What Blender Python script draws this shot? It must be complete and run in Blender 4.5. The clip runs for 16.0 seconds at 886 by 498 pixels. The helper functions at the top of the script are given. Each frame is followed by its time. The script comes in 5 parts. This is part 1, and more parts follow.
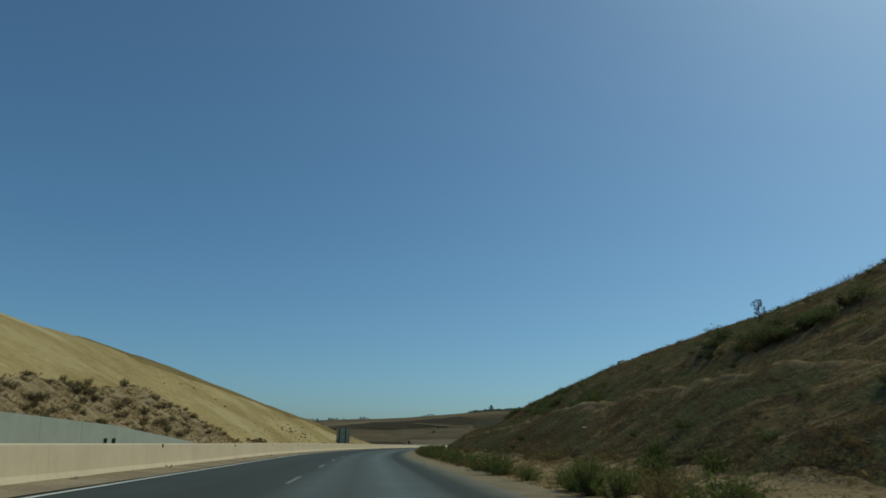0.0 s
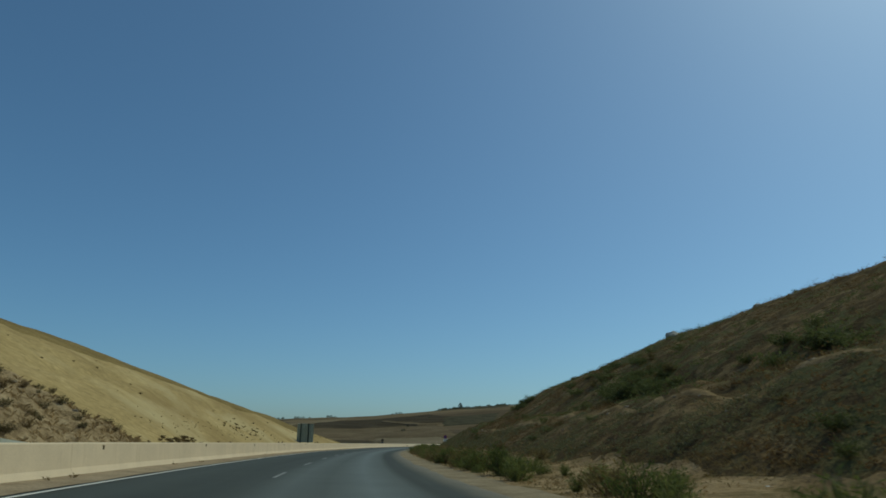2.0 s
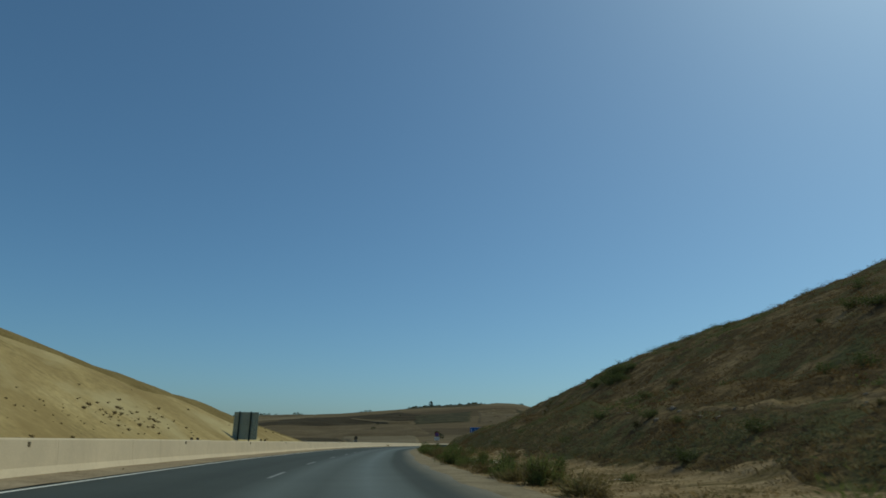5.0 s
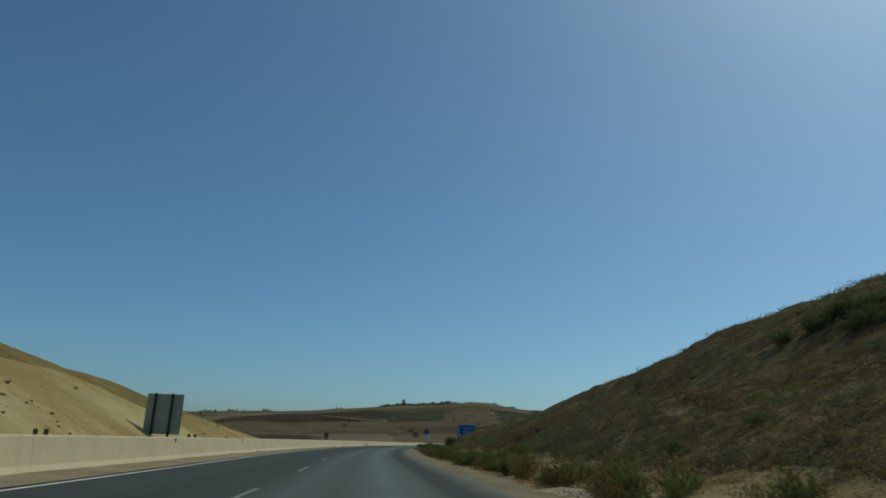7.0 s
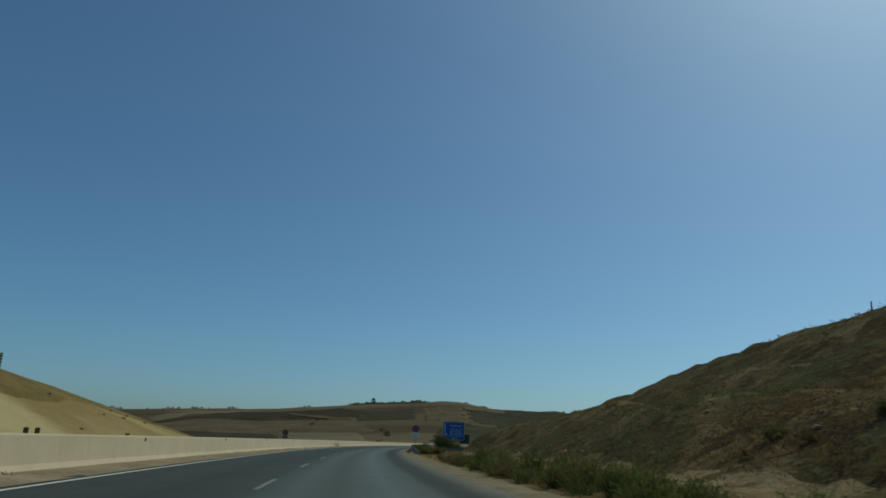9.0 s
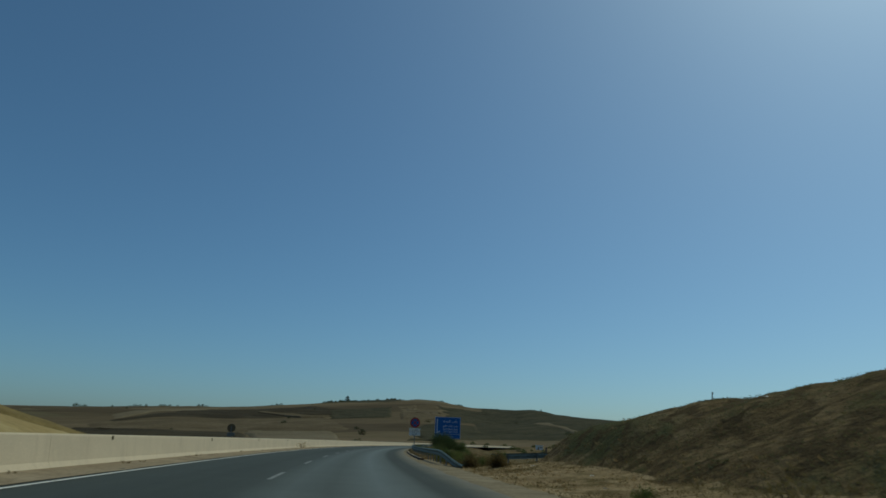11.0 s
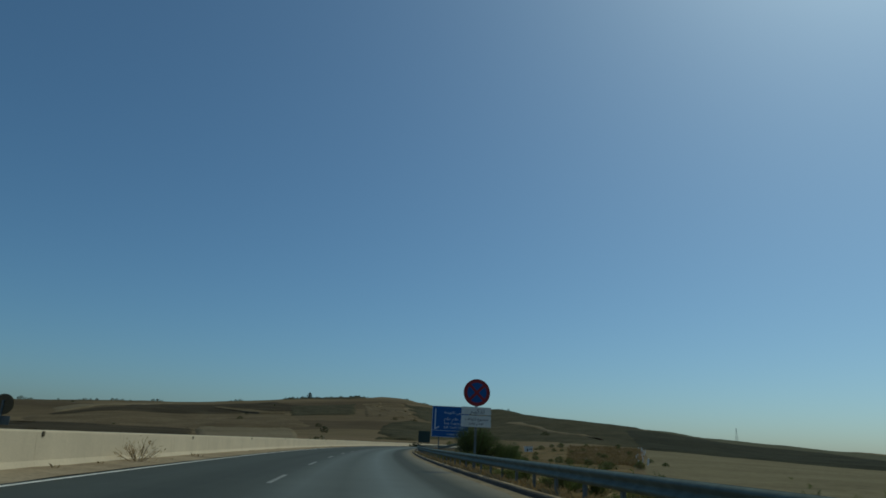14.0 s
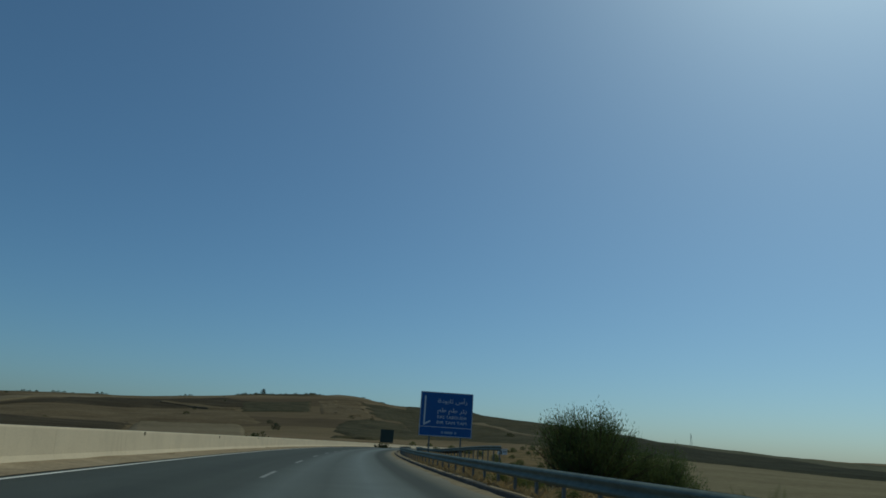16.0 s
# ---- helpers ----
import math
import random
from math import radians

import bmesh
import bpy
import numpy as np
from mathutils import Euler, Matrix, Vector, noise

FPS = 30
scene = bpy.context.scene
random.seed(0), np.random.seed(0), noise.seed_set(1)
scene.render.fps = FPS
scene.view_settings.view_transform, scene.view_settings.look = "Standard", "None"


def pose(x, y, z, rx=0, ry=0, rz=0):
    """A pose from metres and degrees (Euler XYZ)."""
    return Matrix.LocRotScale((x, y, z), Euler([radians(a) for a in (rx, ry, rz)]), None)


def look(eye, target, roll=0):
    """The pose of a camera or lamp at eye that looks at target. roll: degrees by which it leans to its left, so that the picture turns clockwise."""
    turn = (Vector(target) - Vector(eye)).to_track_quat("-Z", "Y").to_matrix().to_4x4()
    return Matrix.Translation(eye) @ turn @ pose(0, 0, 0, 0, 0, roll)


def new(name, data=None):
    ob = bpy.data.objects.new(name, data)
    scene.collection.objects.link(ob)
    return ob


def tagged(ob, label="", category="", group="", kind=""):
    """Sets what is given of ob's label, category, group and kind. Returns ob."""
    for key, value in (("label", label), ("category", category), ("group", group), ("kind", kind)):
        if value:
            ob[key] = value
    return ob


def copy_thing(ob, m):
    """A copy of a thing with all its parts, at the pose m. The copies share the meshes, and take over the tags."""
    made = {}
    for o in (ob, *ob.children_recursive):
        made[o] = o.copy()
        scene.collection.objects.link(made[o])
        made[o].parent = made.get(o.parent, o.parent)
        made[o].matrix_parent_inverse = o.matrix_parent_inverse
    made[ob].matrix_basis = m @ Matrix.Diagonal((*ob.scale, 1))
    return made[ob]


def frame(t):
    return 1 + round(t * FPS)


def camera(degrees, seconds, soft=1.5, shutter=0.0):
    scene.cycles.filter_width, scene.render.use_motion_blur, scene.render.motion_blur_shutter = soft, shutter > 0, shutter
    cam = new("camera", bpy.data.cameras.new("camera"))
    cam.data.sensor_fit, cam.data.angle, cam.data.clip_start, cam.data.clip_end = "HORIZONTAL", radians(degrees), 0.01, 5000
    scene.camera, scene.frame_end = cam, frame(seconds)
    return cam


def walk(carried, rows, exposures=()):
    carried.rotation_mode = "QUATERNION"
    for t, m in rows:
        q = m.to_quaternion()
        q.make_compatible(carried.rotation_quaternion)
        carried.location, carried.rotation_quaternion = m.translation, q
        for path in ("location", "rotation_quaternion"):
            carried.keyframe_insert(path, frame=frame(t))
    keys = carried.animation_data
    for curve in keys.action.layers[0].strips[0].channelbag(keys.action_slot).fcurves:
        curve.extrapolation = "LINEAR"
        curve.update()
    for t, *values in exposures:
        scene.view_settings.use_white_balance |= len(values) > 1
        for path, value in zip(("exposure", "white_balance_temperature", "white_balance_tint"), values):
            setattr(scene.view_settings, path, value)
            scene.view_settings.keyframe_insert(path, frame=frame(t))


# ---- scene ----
import itertools

# ---- camera and its way along the road ----
cam = camera(67.5, 16.0, soft=1.7, shutter=0.12)
ROWS = (
    (0.0, 0.000, 0.000, -0.000, 16.461, 1.010), (0.5, -1.072, 8.175, -0.871, 16.463, 0.910),
    (1.0, -2.021, 16.354, -1.675, 16.353, 0.815), (1.5, -2.868, 24.533, -2.293, 16.352, 0.725),
    (2.0, -3.634, 32.710, -2.813, 16.371, 0.660), (2.5, -4.328, 40.882, -3.271, 16.310, 0.636),
    (3.0, -4.959, 49.049, -3.709, 16.182, 0.657), (3.5, -5.523, 57.210, -4.211, 16.218, 0.736),
    (4.0, -6.014, 65.365, -4.682, 16.240, 0.859), (4.5, -6.449, 73.512, -5.003, 16.283, 1.022),
    (5.0, -6.840, 81.651, -5.324, 16.338, 1.207), (5.5, -7.176, 89.781, -5.774, 16.390, 1.400),
    (6.0, -7.442, 97.903, -6.301, 16.417, 1.591), (6.5, -7.627, 106.017, -6.905, 16.380, 1.768),
    (7.0, -7.723, 114.121, -7.553, 16.312, 1.922), (7.5, -7.726, 122.214, -8.221, 16.374, 2.042),
    (8.0, -7.635, 130.296, -8.882, 16.340, 2.125), (8.5, -7.454, 138.366, -9.493, 16.313, 2.157),
    (9.0, -7.189, 146.422, -10.084, 16.358, 2.165), (9.5, -6.841, 154.465, -10.689, 16.353, 2.170),
    (10.0, -6.409, 162.492, -11.267, 16.345, 2.174), (10.5, -5.901, 170.529, -11.778, 16.347, 2.184),
    (11.0, -5.320, 178.601, -12.260, 16.346, 2.206), (11.5, -4.669, 186.708, -12.729, 16.330, 2.249),
    (12.0, -3.948, 194.849, -13.206, 16.288, 2.313), (12.5, -3.153, 203.023, -13.734, 16.335, 2.401),
    (13.0, -2.276, 211.229, -14.263, 16.410, 2.514), (13.5, -1.325, 219.467, -14.704, 16.392, 2.650),
    (14.0, -0.305, 227.737, -15.219, 16.404, 2.818), (14.5, 0.814, 236.034, -15.986, 16.453, 3.030),
    (15.0, 2.060, 244.353, -16.862, 16.466, 3.267), (15.5, 3.441, 252.691, -17.765, 16.467, 3.512),
    (16.0, 4.963, 261.046, -18.691, 16.619, 3.763),
)
EYE = 1.03


def gaze(x, y, yaw, pitch, roll):
    """The pose of an eye at x, y that looks to yaw (left of north) and pitch."""
    a, b = radians(yaw), radians(pitch)
    eye = Vector((x, y, EYE))
    return look(eye, eye + Vector((-math.sin(a) * math.cos(b), math.cos(a) * math.cos(b), math.sin(b))), roll)


walk(cam, [(t, gaze(*row)) for t, *row in ROWS], exposures=((0.0, 0.29, 6330, -18), (7.0, 0.19, 6330, -18), (12.5, -0.04, 6120, -19), (16.0, -0.06, 6120, -19)))

# ---- light ----
SUN_AZ, SUN_EL = 61.0, 52.0      # degrees clockwise from north, and up
world = bpy.data.worlds.new("sky")
scene.world = world
world.use_nodes = True
wn = world.node_tree.nodes
sky = wn.new("ShaderNodeTexSky")
sky.sky_type, sky.sun_disc = "NISHITA", False
sky.sun_elevation, sky.sun_rotation = radians(SUN_EL), radians(SUN_AZ)
sky.altitude, sky.air_density, sky.dust_density, sky.ozone_density = 1100, 0.93, 3.6, 8.0
back = wn["Background"]
back.inputs[1].default_value = 0.076
world.node_tree.links.new(sky.outputs[0], back.inputs[0])
sun = new("sun", bpy.data.lights.new("sun", "SUN"))
sun.data.energy, sun.data.angle, sun.data.color = 1.40, radians(0.53), (1.0, 0.83, 0.585)
_a, _e = radians(SUN_AZ), radians(SUN_EL)
sun.matrix_world = look((0, 0, 60), Vector((0, 0, 60)) - Vector((math.sin(_a) * math.cos(_e), math.cos(_a) * math.cos(_e), math.sin(_e))))


# ---- materials ----
def material(name, rough=0.9, metal=0.0, spec=0.3):
    """A node material; gives it with its nodes, a link function and the shader."""
    m = bpy.data.materials.new(name)
    m.use_nodes = True
    nt = m.node_tree
    b = nt.nodes["Principled BSDF"]
    b.inputs["Roughness"].default_value, b.inputs["Metallic"].default_value = rough, metal
    b.inputs["Specular IOR Level"].default_value = spec
    return m, nt, b


def node(nt, kind, **sockets):
    n = nt.nodes.new(kind)
    for k, v in sockets.items():
        n.inputs[k].default_value = v
    return n


def ramp(nt, source, stops, mode="LINEAR"):
    r = nt.nodes.new("ShaderNodeValToRGB")
    r.color_ramp.interpolation = mode
    el = r.color_ramp.elements
    while len(el) < len(stops):
        el.new(0.5)
    for e, (pos, col) in zip(el, stops):
        e.position, e.color = pos, (*col, 1) if len(col) == 3 else (col[0],) * 3 + (1,)
    nt.links.new(source, r.inputs[0])
    return r.outputs[0]


def noise_of(nt, vector, scale, detail=4.0, rough=0.55, dist=0.0):
    n = node(nt, "ShaderNodeTexNoise", Scale=scale, Detail=detail, Roughness=rough, Distortion=dist)
    if vector is not None:
        nt.links.new(vector, n.inputs["Vector"])
    return n.outputs[0]


def stretch(nt, vector, sx, sy, sz, rot=0.0):
    mp = nt.nodes.new("ShaderNodeMapping")
    mp.inputs["Scale"].default_value = (sx, sy, sz)
    mp.inputs["Rotation"].default_value = (0, 0, rot)
    nt.links.new(vector, mp.inputs["Vector"])
    return mp.outputs[0]


def mix(nt, fac, a, b, how="MIX"):
    m = nt.nodes.new("ShaderNodeMix")
    m.data_type, m.blend_type, m.clamp_factor = "RGBA", how, True
    for sock, v in ((m.inputs[0], fac), (m.inputs[6], a), (m.inputs[7], b)):
        if isinstance(v, (int, float)):
            sock.default_value = v
        elif isinstance(v, tuple):
            sock.default_value = (*v, 1)
        else:
            nt.links.new(v, sock)
    return m.outputs[2]


def bump(nt, shader, height, strength=0.4, distance=0.05):
    b = node(nt, "ShaderNodeBump", Strength=strength, Distance=distance)
    nt.links.new(height, b.inputs["Height"])
    nt.links.new(b.outputs[0], shader.inputs["Normal"])


def place_of(nt):
    return nt.nodes.new("ShaderNodeNewGeometry").outputs["Position"]


def uv_of(nt):
    return nt.nodes.new("ShaderNodeTexCoord").outputs["UV"]


def soil(name, dark, mid, light, scale=0.35, grain=6.0, relief=0.5, depth=0.12, patches=None, more=None, rills=0.0):
    """Bare or grassy ground: broad patches, clods and grain, with relief."""
    m, nt, b = material(name, 1.0, 0, 0.03)
    p = place_of(nt)
    broad = noise_of(nt, p, scale, 6, 0.62, 0.4)
    fine = noise_of(nt, p, grain, 5, 0.65)
    col = ramp(nt, broad, ((0.3, dark), (0.5, mid), (0.72, light)))
    col = mix(nt, 0.55, col, ramp(nt, fine, ((0.3, (0.55,)), (0.7, (1.45,)))), "MULTIPLY")
    for tone, size, low, high in [q for q in (patches, more) if q]:
        col = mix(nt, ramp(nt, noise_of(nt, p, size, 5, 0.6, 0.6), ((low, (0.0,)), (high, (1.0,)))), col, tone)
    if rills:
        run = noise_of(nt, stretch(nt, uv_of(nt), 0.09, 0.8, 1.0, 0.35), 1.0, 5, 0.6, 0.6)
        col = mix(nt, rills, col, ramp(nt, run, ((0.36, (0.55,)), (0.50, (1.0,)), (0.66, (1.18,)))), "MULTIPLY")
    nt.links.new(col, b.inputs["Base Color"])
    bump(nt, b, fine, relief, depth)
    return m


def plain(name, color, rough=0.6, metal=0.0, vary=0.15, scale=8.0, spec=0.4, relief=0.0):
    """A painted, cast or metal surface with slight stains."""
    m, nt, b = material(name, rough, metal, spec)
    n = noise_of(nt, place_of(nt), scale, 5, 0.6)
    lo, hi = tuple(c * (1 - vary) for c in color), tuple(min(c * (1 + vary), 1) for c in color)
    nt.links.new(ramp(nt, n, ((0.3, lo), (0.7, hi))), b.inputs["Base Color"])
    if relief:
        bump(nt, b, noise_of(nt, place_of(nt), scale * 12, 3), relief, 0.01)
    return m


def leaf_mat(name, a, b_):
    m, nt, b = material(name, 0.75, 0, 0.2)
    g = nt.nodes.new("ShaderNodeNewGeometry")
    o = nt.nodes.new("ShaderNodeObjectInfo")
    add = nt.nodes.new("ShaderNodeMath")
    add.operation = "ADD"
    half = nt.nodes.new("ShaderNodeMath")
    half.operation = "MULTIPLY"
    half.inputs[1].default_value = 0.5
    nt.links.new(g.outputs["Random Per Island"], add.inputs[0])
    nt.links.new(o.outputs["Random"], add.inputs[1])
    nt.links.new(add.outputs[0], half.inputs[0])
    col = ramp(nt, half.outputs[0], ((0.15, a), (0.85, b_)))
    nt.links.new(col, b.inputs["Base Color"])
    thin = nt.nodes.new("ShaderNodeBsdfTranslucent")
    nt.links.new(col, thin.inputs["Color"])
    both = node(nt, "ShaderNodeMixShader", Fac=0.42)
    nt.links.new(b.outputs[0], both.inputs[1])
    nt.links.new(thin.outputs[0], both.inputs[2])
    nt.links.new(both.outputs[0], nt.nodes["Material Output"].inputs["Surface"])
    return m


def asphalt_mat(name, worn):
    """Asphalt along a road; u runs across in metres, v along. worn: wheel tracks that traffic has polished, with the
    right lane's sheen put into their colour.
    """
    m, nt, b = material(name, 0.72, 0, 0.35)
    uv, p = uv_of(nt), place_of(nt)
    streak = noise_of(nt, stretch(nt, uv, 1.6, 0.03, 1), 1.0, 4, 0.6)
    grit = noise_of(nt, p, 60, 3, 0.7)
    blotch = noise_of(nt, p, 0.5, 5, 0.6)
    base = ramp(nt, streak, ((0.25, (0.024, 0.028, 0.022)), (0.75, (0.043, 0.049, 0.040))))
    if worn:
        sep = nt.nodes.new("ShaderNodeSeparateXYZ")
        nt.links.new(uv, sep.inputs[0])
        fit = nt.nodes.new("ShaderNodeMapRange")
        fit.inputs["From Min"].default_value, fit.inputs["From Max"].default_value = -7.0, 5.0
        nt.links.new(sep.outputs[0], fit.inputs["Value"])
        k = lambda r: (r + 7.0) / 12.0
        # polished tracks; the right lane's bright sheen is painted in with them
        wear_sheen = ramp(nt, fit.outputs[0], ((k(-5.6), (0.12,)), (k(-4.6), (0.20,)), (k(-3.2), (0.08,)), (k(-1.9), (0.18,)), (k(-1.0), (0.72,)),
                                         (k(-0.1), (0.45,)), (k(1.0), (1.0,)), (k(1.9), (0.55,)), (k(2.25), (0.05,)), (k(2.9), (0.08,)), (k(3.6), (0.35,))))
        base = mix(nt, wear_sheen, base, (0.122, 0.134, 0.115))
        drift = nt.nodes.new("ShaderNodeMath")
        drift.operation = "MULTIPLY"
        nt.links.new(ramp(nt, fit.outputs[0], ((k(2.75), (0.0,)), (k(3.2), (0.40,)), (k(3.8), (0.95,)))), drift.inputs[0])
        nt.links.new(ramp(nt, noise_of(nt, stretch(nt, uv, 2.2, 0.5, 1), 1.0, 4, 0.6), ((0.25, (0.55,)), (0.6, (1.0,)))), drift.inputs[1])
        base = mix(nt, drift.outputs[0], base, (0.215, 0.180, 0.122))
        nt.links.new(ramp(nt, wear_sheen, ((0.0, (0.85,)), (1.0, (0.60,)))), b.inputs["Roughness"])
    base = mix(nt, 0.5, base, ramp(nt, grit, ((0.3, (0.6,)), (0.7, (1.4,)))), "MULTIPLY")
    base = mix(nt, 0.35, base, ramp(nt, blotch, ((0.3, (0.7,)), (0.7, (1.3,)))), "MULTIPLY")
    nt.links.new(base, b.inputs["Base Color"])
    bump(nt, b, grit, 0.25, 0.01)
    return m


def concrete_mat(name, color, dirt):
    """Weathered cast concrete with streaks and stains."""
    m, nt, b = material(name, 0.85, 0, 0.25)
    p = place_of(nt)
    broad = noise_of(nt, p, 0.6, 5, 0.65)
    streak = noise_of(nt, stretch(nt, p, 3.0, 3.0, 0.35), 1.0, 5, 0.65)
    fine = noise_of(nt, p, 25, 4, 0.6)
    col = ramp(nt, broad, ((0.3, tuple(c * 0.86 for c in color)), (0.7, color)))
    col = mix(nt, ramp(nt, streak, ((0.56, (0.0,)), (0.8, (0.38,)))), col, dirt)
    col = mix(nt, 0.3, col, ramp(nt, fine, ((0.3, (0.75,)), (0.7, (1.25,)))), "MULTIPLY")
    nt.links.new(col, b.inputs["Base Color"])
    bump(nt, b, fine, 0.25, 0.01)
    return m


def fields_mat():
    """Farmland: parcels of stubble, ploughed earth and scrub, wide across the view, with grain."""
    m, nt, b = material("farmland", 1.0, 0, 0.03)
    p = place_of(nt)
    warp = nt.nodes.new("ShaderNodeTexNoise")
    warp.inputs["Scale"].default_value, warp.inputs["Detail"].default_value = 0.0022, 3
    nt.links.new(p, warp.inputs["Vector"])
    off = nt.nodes.new("ShaderNodeVectorMath")
    off.operation = "MULTIPLY_ADD"
    off.inputs[1].default_value = (260, 260, 0)
    nt.links.new(warp.outputs["Color"], off.inputs[0])
    nt.links.new(p, off.inputs[2])
    v = node(nt, "ShaderNodeTexVoronoi", Scale=1.0, Randomness=1.0)
    nt.links.new(stretch(nt, off.outputs[0], 0.0026, 0.0058, 0.0, 0.12), v.inputs["Vector"])
    sep = nt.nodes.new("ShaderNodeSeparateColor")
    nt.links.new(v.outputs["Color"], sep.inputs[0])
    # parcel tones carry a little distance haze: greyer and bluer than the soil
    col = ramp(nt, sep.outputs[0], ((0.0, (0.130, 0.099, 0.059)), (0.22, (0.166, 0.128, 0.078)), (0.42, (0.094, 0.072, 0.044)),
                                    (0.60, (0.151, 0.117, 0.070)), (0.78, (0.112, 0.087, 0.052)), (0.9, (0.120, 0.099, 0.058))), "CONSTANT")
    fine = noise_of(nt, stretch(nt, p, 0.02, 0.05, 0.05), 1.0, 8, 0.65)
    col = mix(nt, 0.6, col, ramp(nt, fine, ((0.3, (0.65,)), (0.7, (1.35,)))), "MULTIPLY")
    scrub = noise_of(nt, p, 0.035, 8, 0.7)
    col = mix(nt, ramp(nt, scrub, ((0.6, (0.0,)), (0.68, (0.7,)))), col, (0.060, 0.058, 0.034))
    nt.links.new(col, b.inputs["Base Color"])
    bump(nt, b, noise_of(nt, p, 0.5, 6, 0.7), 0.6, 0.6)
    return m


M_ROAD = asphalt_mat("worn asphalt", True)
M_ROAD2 = asphalt_mat("old asphalt", False)
M_PAINT = plain("road paint", (0.76, 0.74, 0.68), 0.6, 0, 0.25, 5.0)
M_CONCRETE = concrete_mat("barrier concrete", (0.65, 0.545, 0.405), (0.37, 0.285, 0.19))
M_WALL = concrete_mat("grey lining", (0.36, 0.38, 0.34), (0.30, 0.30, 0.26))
M_SAND = soil("sandy grit", (0.22, 0.17, 0.115), (0.30, 0.24, 0.165), (0.37, 0.30, 0.21), 0.5, 9.0, 0.4, 0.03)
M_SHOULDER = soil("gritty shoulder", (0.185, 0.150, 0.098), (0.250, 0.205, 0.138), (0.310, 0.258, 0.178), 0.7, 9.0, 0.5, 0.03)
M_LEFT = soil("dry sandy hillside", (0.27, 0.205, 0.096), (0.36, 0.275, 0.130), (0.42, 0.330, 0.168), 0.09, 1.2, 0.22, 0.06,
              ((0.265, 0.195, 0.088), 0.045, 0.48, 0.66), ((0.44, 0.36, 0.20), 0.05, 0.50, 0.66), 0.09)
M_LEDGE = soil("trodden ledge soil", (0.150, 0.108, 0.055), (0.220, 0.162, 0.088), (0.300, 0.230, 0.132), 0.6, 5.0, 0.8, 0.10)
# soil tones lifted to include the windscreen's veil of glare over this slope
M_RIGHT = soil("scrubby brown hillside", (0.096, 0.067, 0.034), (0.178, 0.126, 0.063), (0.290, 0.215, 0.118), 0.42, 2.6, 1.0, 0.25,
               ((0.108, 0.104, 0.049), 0.22, 0.47, 0.58), ((0.096, 0.069, 0.036), 0.75, 0.48, 0.57))
M_VERGE = soil("dry tan verge soil", (0.185, 0.132, 0.070), (0.300, 0.220, 0.122), (0.420, 0.325, 0.200), 0.5, 7.0, 1.0, 0.10,
               ((0.135, 0.104, 0.048), 0.7, 0.50, 0.64))
M_FIELDS = fields_mat()

# ---- the road's line ----
LINE = []        # x, y and heading (radians, left of north) every metre, from s = -80


def heading(s):
    if s > 262:
        return heading(262) - 0.066 * (s - 262)
    u = max(s, 0)
    return 7.366 - 0.0610 * s - 8.62e-6 * u * u - 5.87e-8 * u ** 3


def lay_line():
    ahead, x, y = [], 0.0, 0.0
    for i in range(0, 1200):
        ahead.append((x, y, radians(heading(i))))
        h = radians(heading(i + 0.5))
        x, y = x - math.sin(h), y + math.cos(h)
    behind, x, y = [], 0.0, 0.0
    for i in range(1, 81):
        h = radians(heading(-i + 0.5))
        x, y = x + math.sin(h), y - math.cos(h)
        behind.append((x, y, radians(heading(-i))))
    return behind[::-1] + ahead


LINE = lay_line()


DRIFT = ((30, 0.0), (40, -0.18), (50, -0.38), (60, -0.50), (100, -0.50), (112, -0.46), (122, -0.34), (130, -0.15), (138, 0.0))      # the carriageway wanders off its line


def between(x, table):
    """Linear interpolation in a table of (x, y)."""
    xs, ys = zip(*table)
    return float(np.interp(x, xs, ys))


def smooth01(x):
    x = min(max(x, 0.0), 1.0)
    return x * x * (3 - 2 * x)


def at(s, r=0.0, z=0.0):
    """The place s metres along the road, r to the right of the driving line, z up."""
    f = min(max(s + 80, 0), len(LINE) - 1.001)
    i = int(f)
    a, b, k = LINE[i], LINE[i + 1], f - i
    x, y, h = (a[j] + (b[j] - a[j]) * k for j in range(3))
    if -20.0 < r < 14.0:
        r += between(s, DRIFT) * smooth01((20.0 + r) / 10.0) * smooth01((14.0 - r) / 9.0)
    return Vector((x + math.cos(h) * r, y + math.sin(h) * r, z))


def turn_at(s):
    """Degrees by which the road at s has turned left of north."""
    f = min(max(s + 80, 0), len(LINE) - 1.001)
    return math.degrees(LINE[int(f)][2])


def spot(s, r, z=0.0, rz=0.0, rx=0.0, ry=0.0, size=1.0):
    """A pose on the road's line: x across to the right, y along."""
    p = at(s, r, z)
    return pose(p.x, p.y, p.z, rx, ry, turn_at(s) + rz) @ Matrix.Scale(size, 4)


# ---- mesh helpers ----
def mesh_of(name, verts, faces, mat, smooth=False):
    me = bpy.data.meshes.new(name)
    me.from_pydata([tuple(v) for v in verts], [], faces)
    for m in mat if isinstance(mat, (list, tuple)) else (mat,):
        me.materials.append(m)
    if smooth:
        me.polygons.foreach_set("use_smooth", [True] * len(me.polygons))
    me.update()
    return me


def part(name, bm, mat, parent=None, label=""):
    """Links a bmesh as one mesh object, under a thing or a part."""
    me = bpy.data.meshes.new(name)
    bm.to_mesh(me)
    bm.free()
    me.materials.append(mat)
    ob = new(name, me)
    if parent is not None:
        ob.parent = parent
    if label:
        ob["label"] = label
    return ob


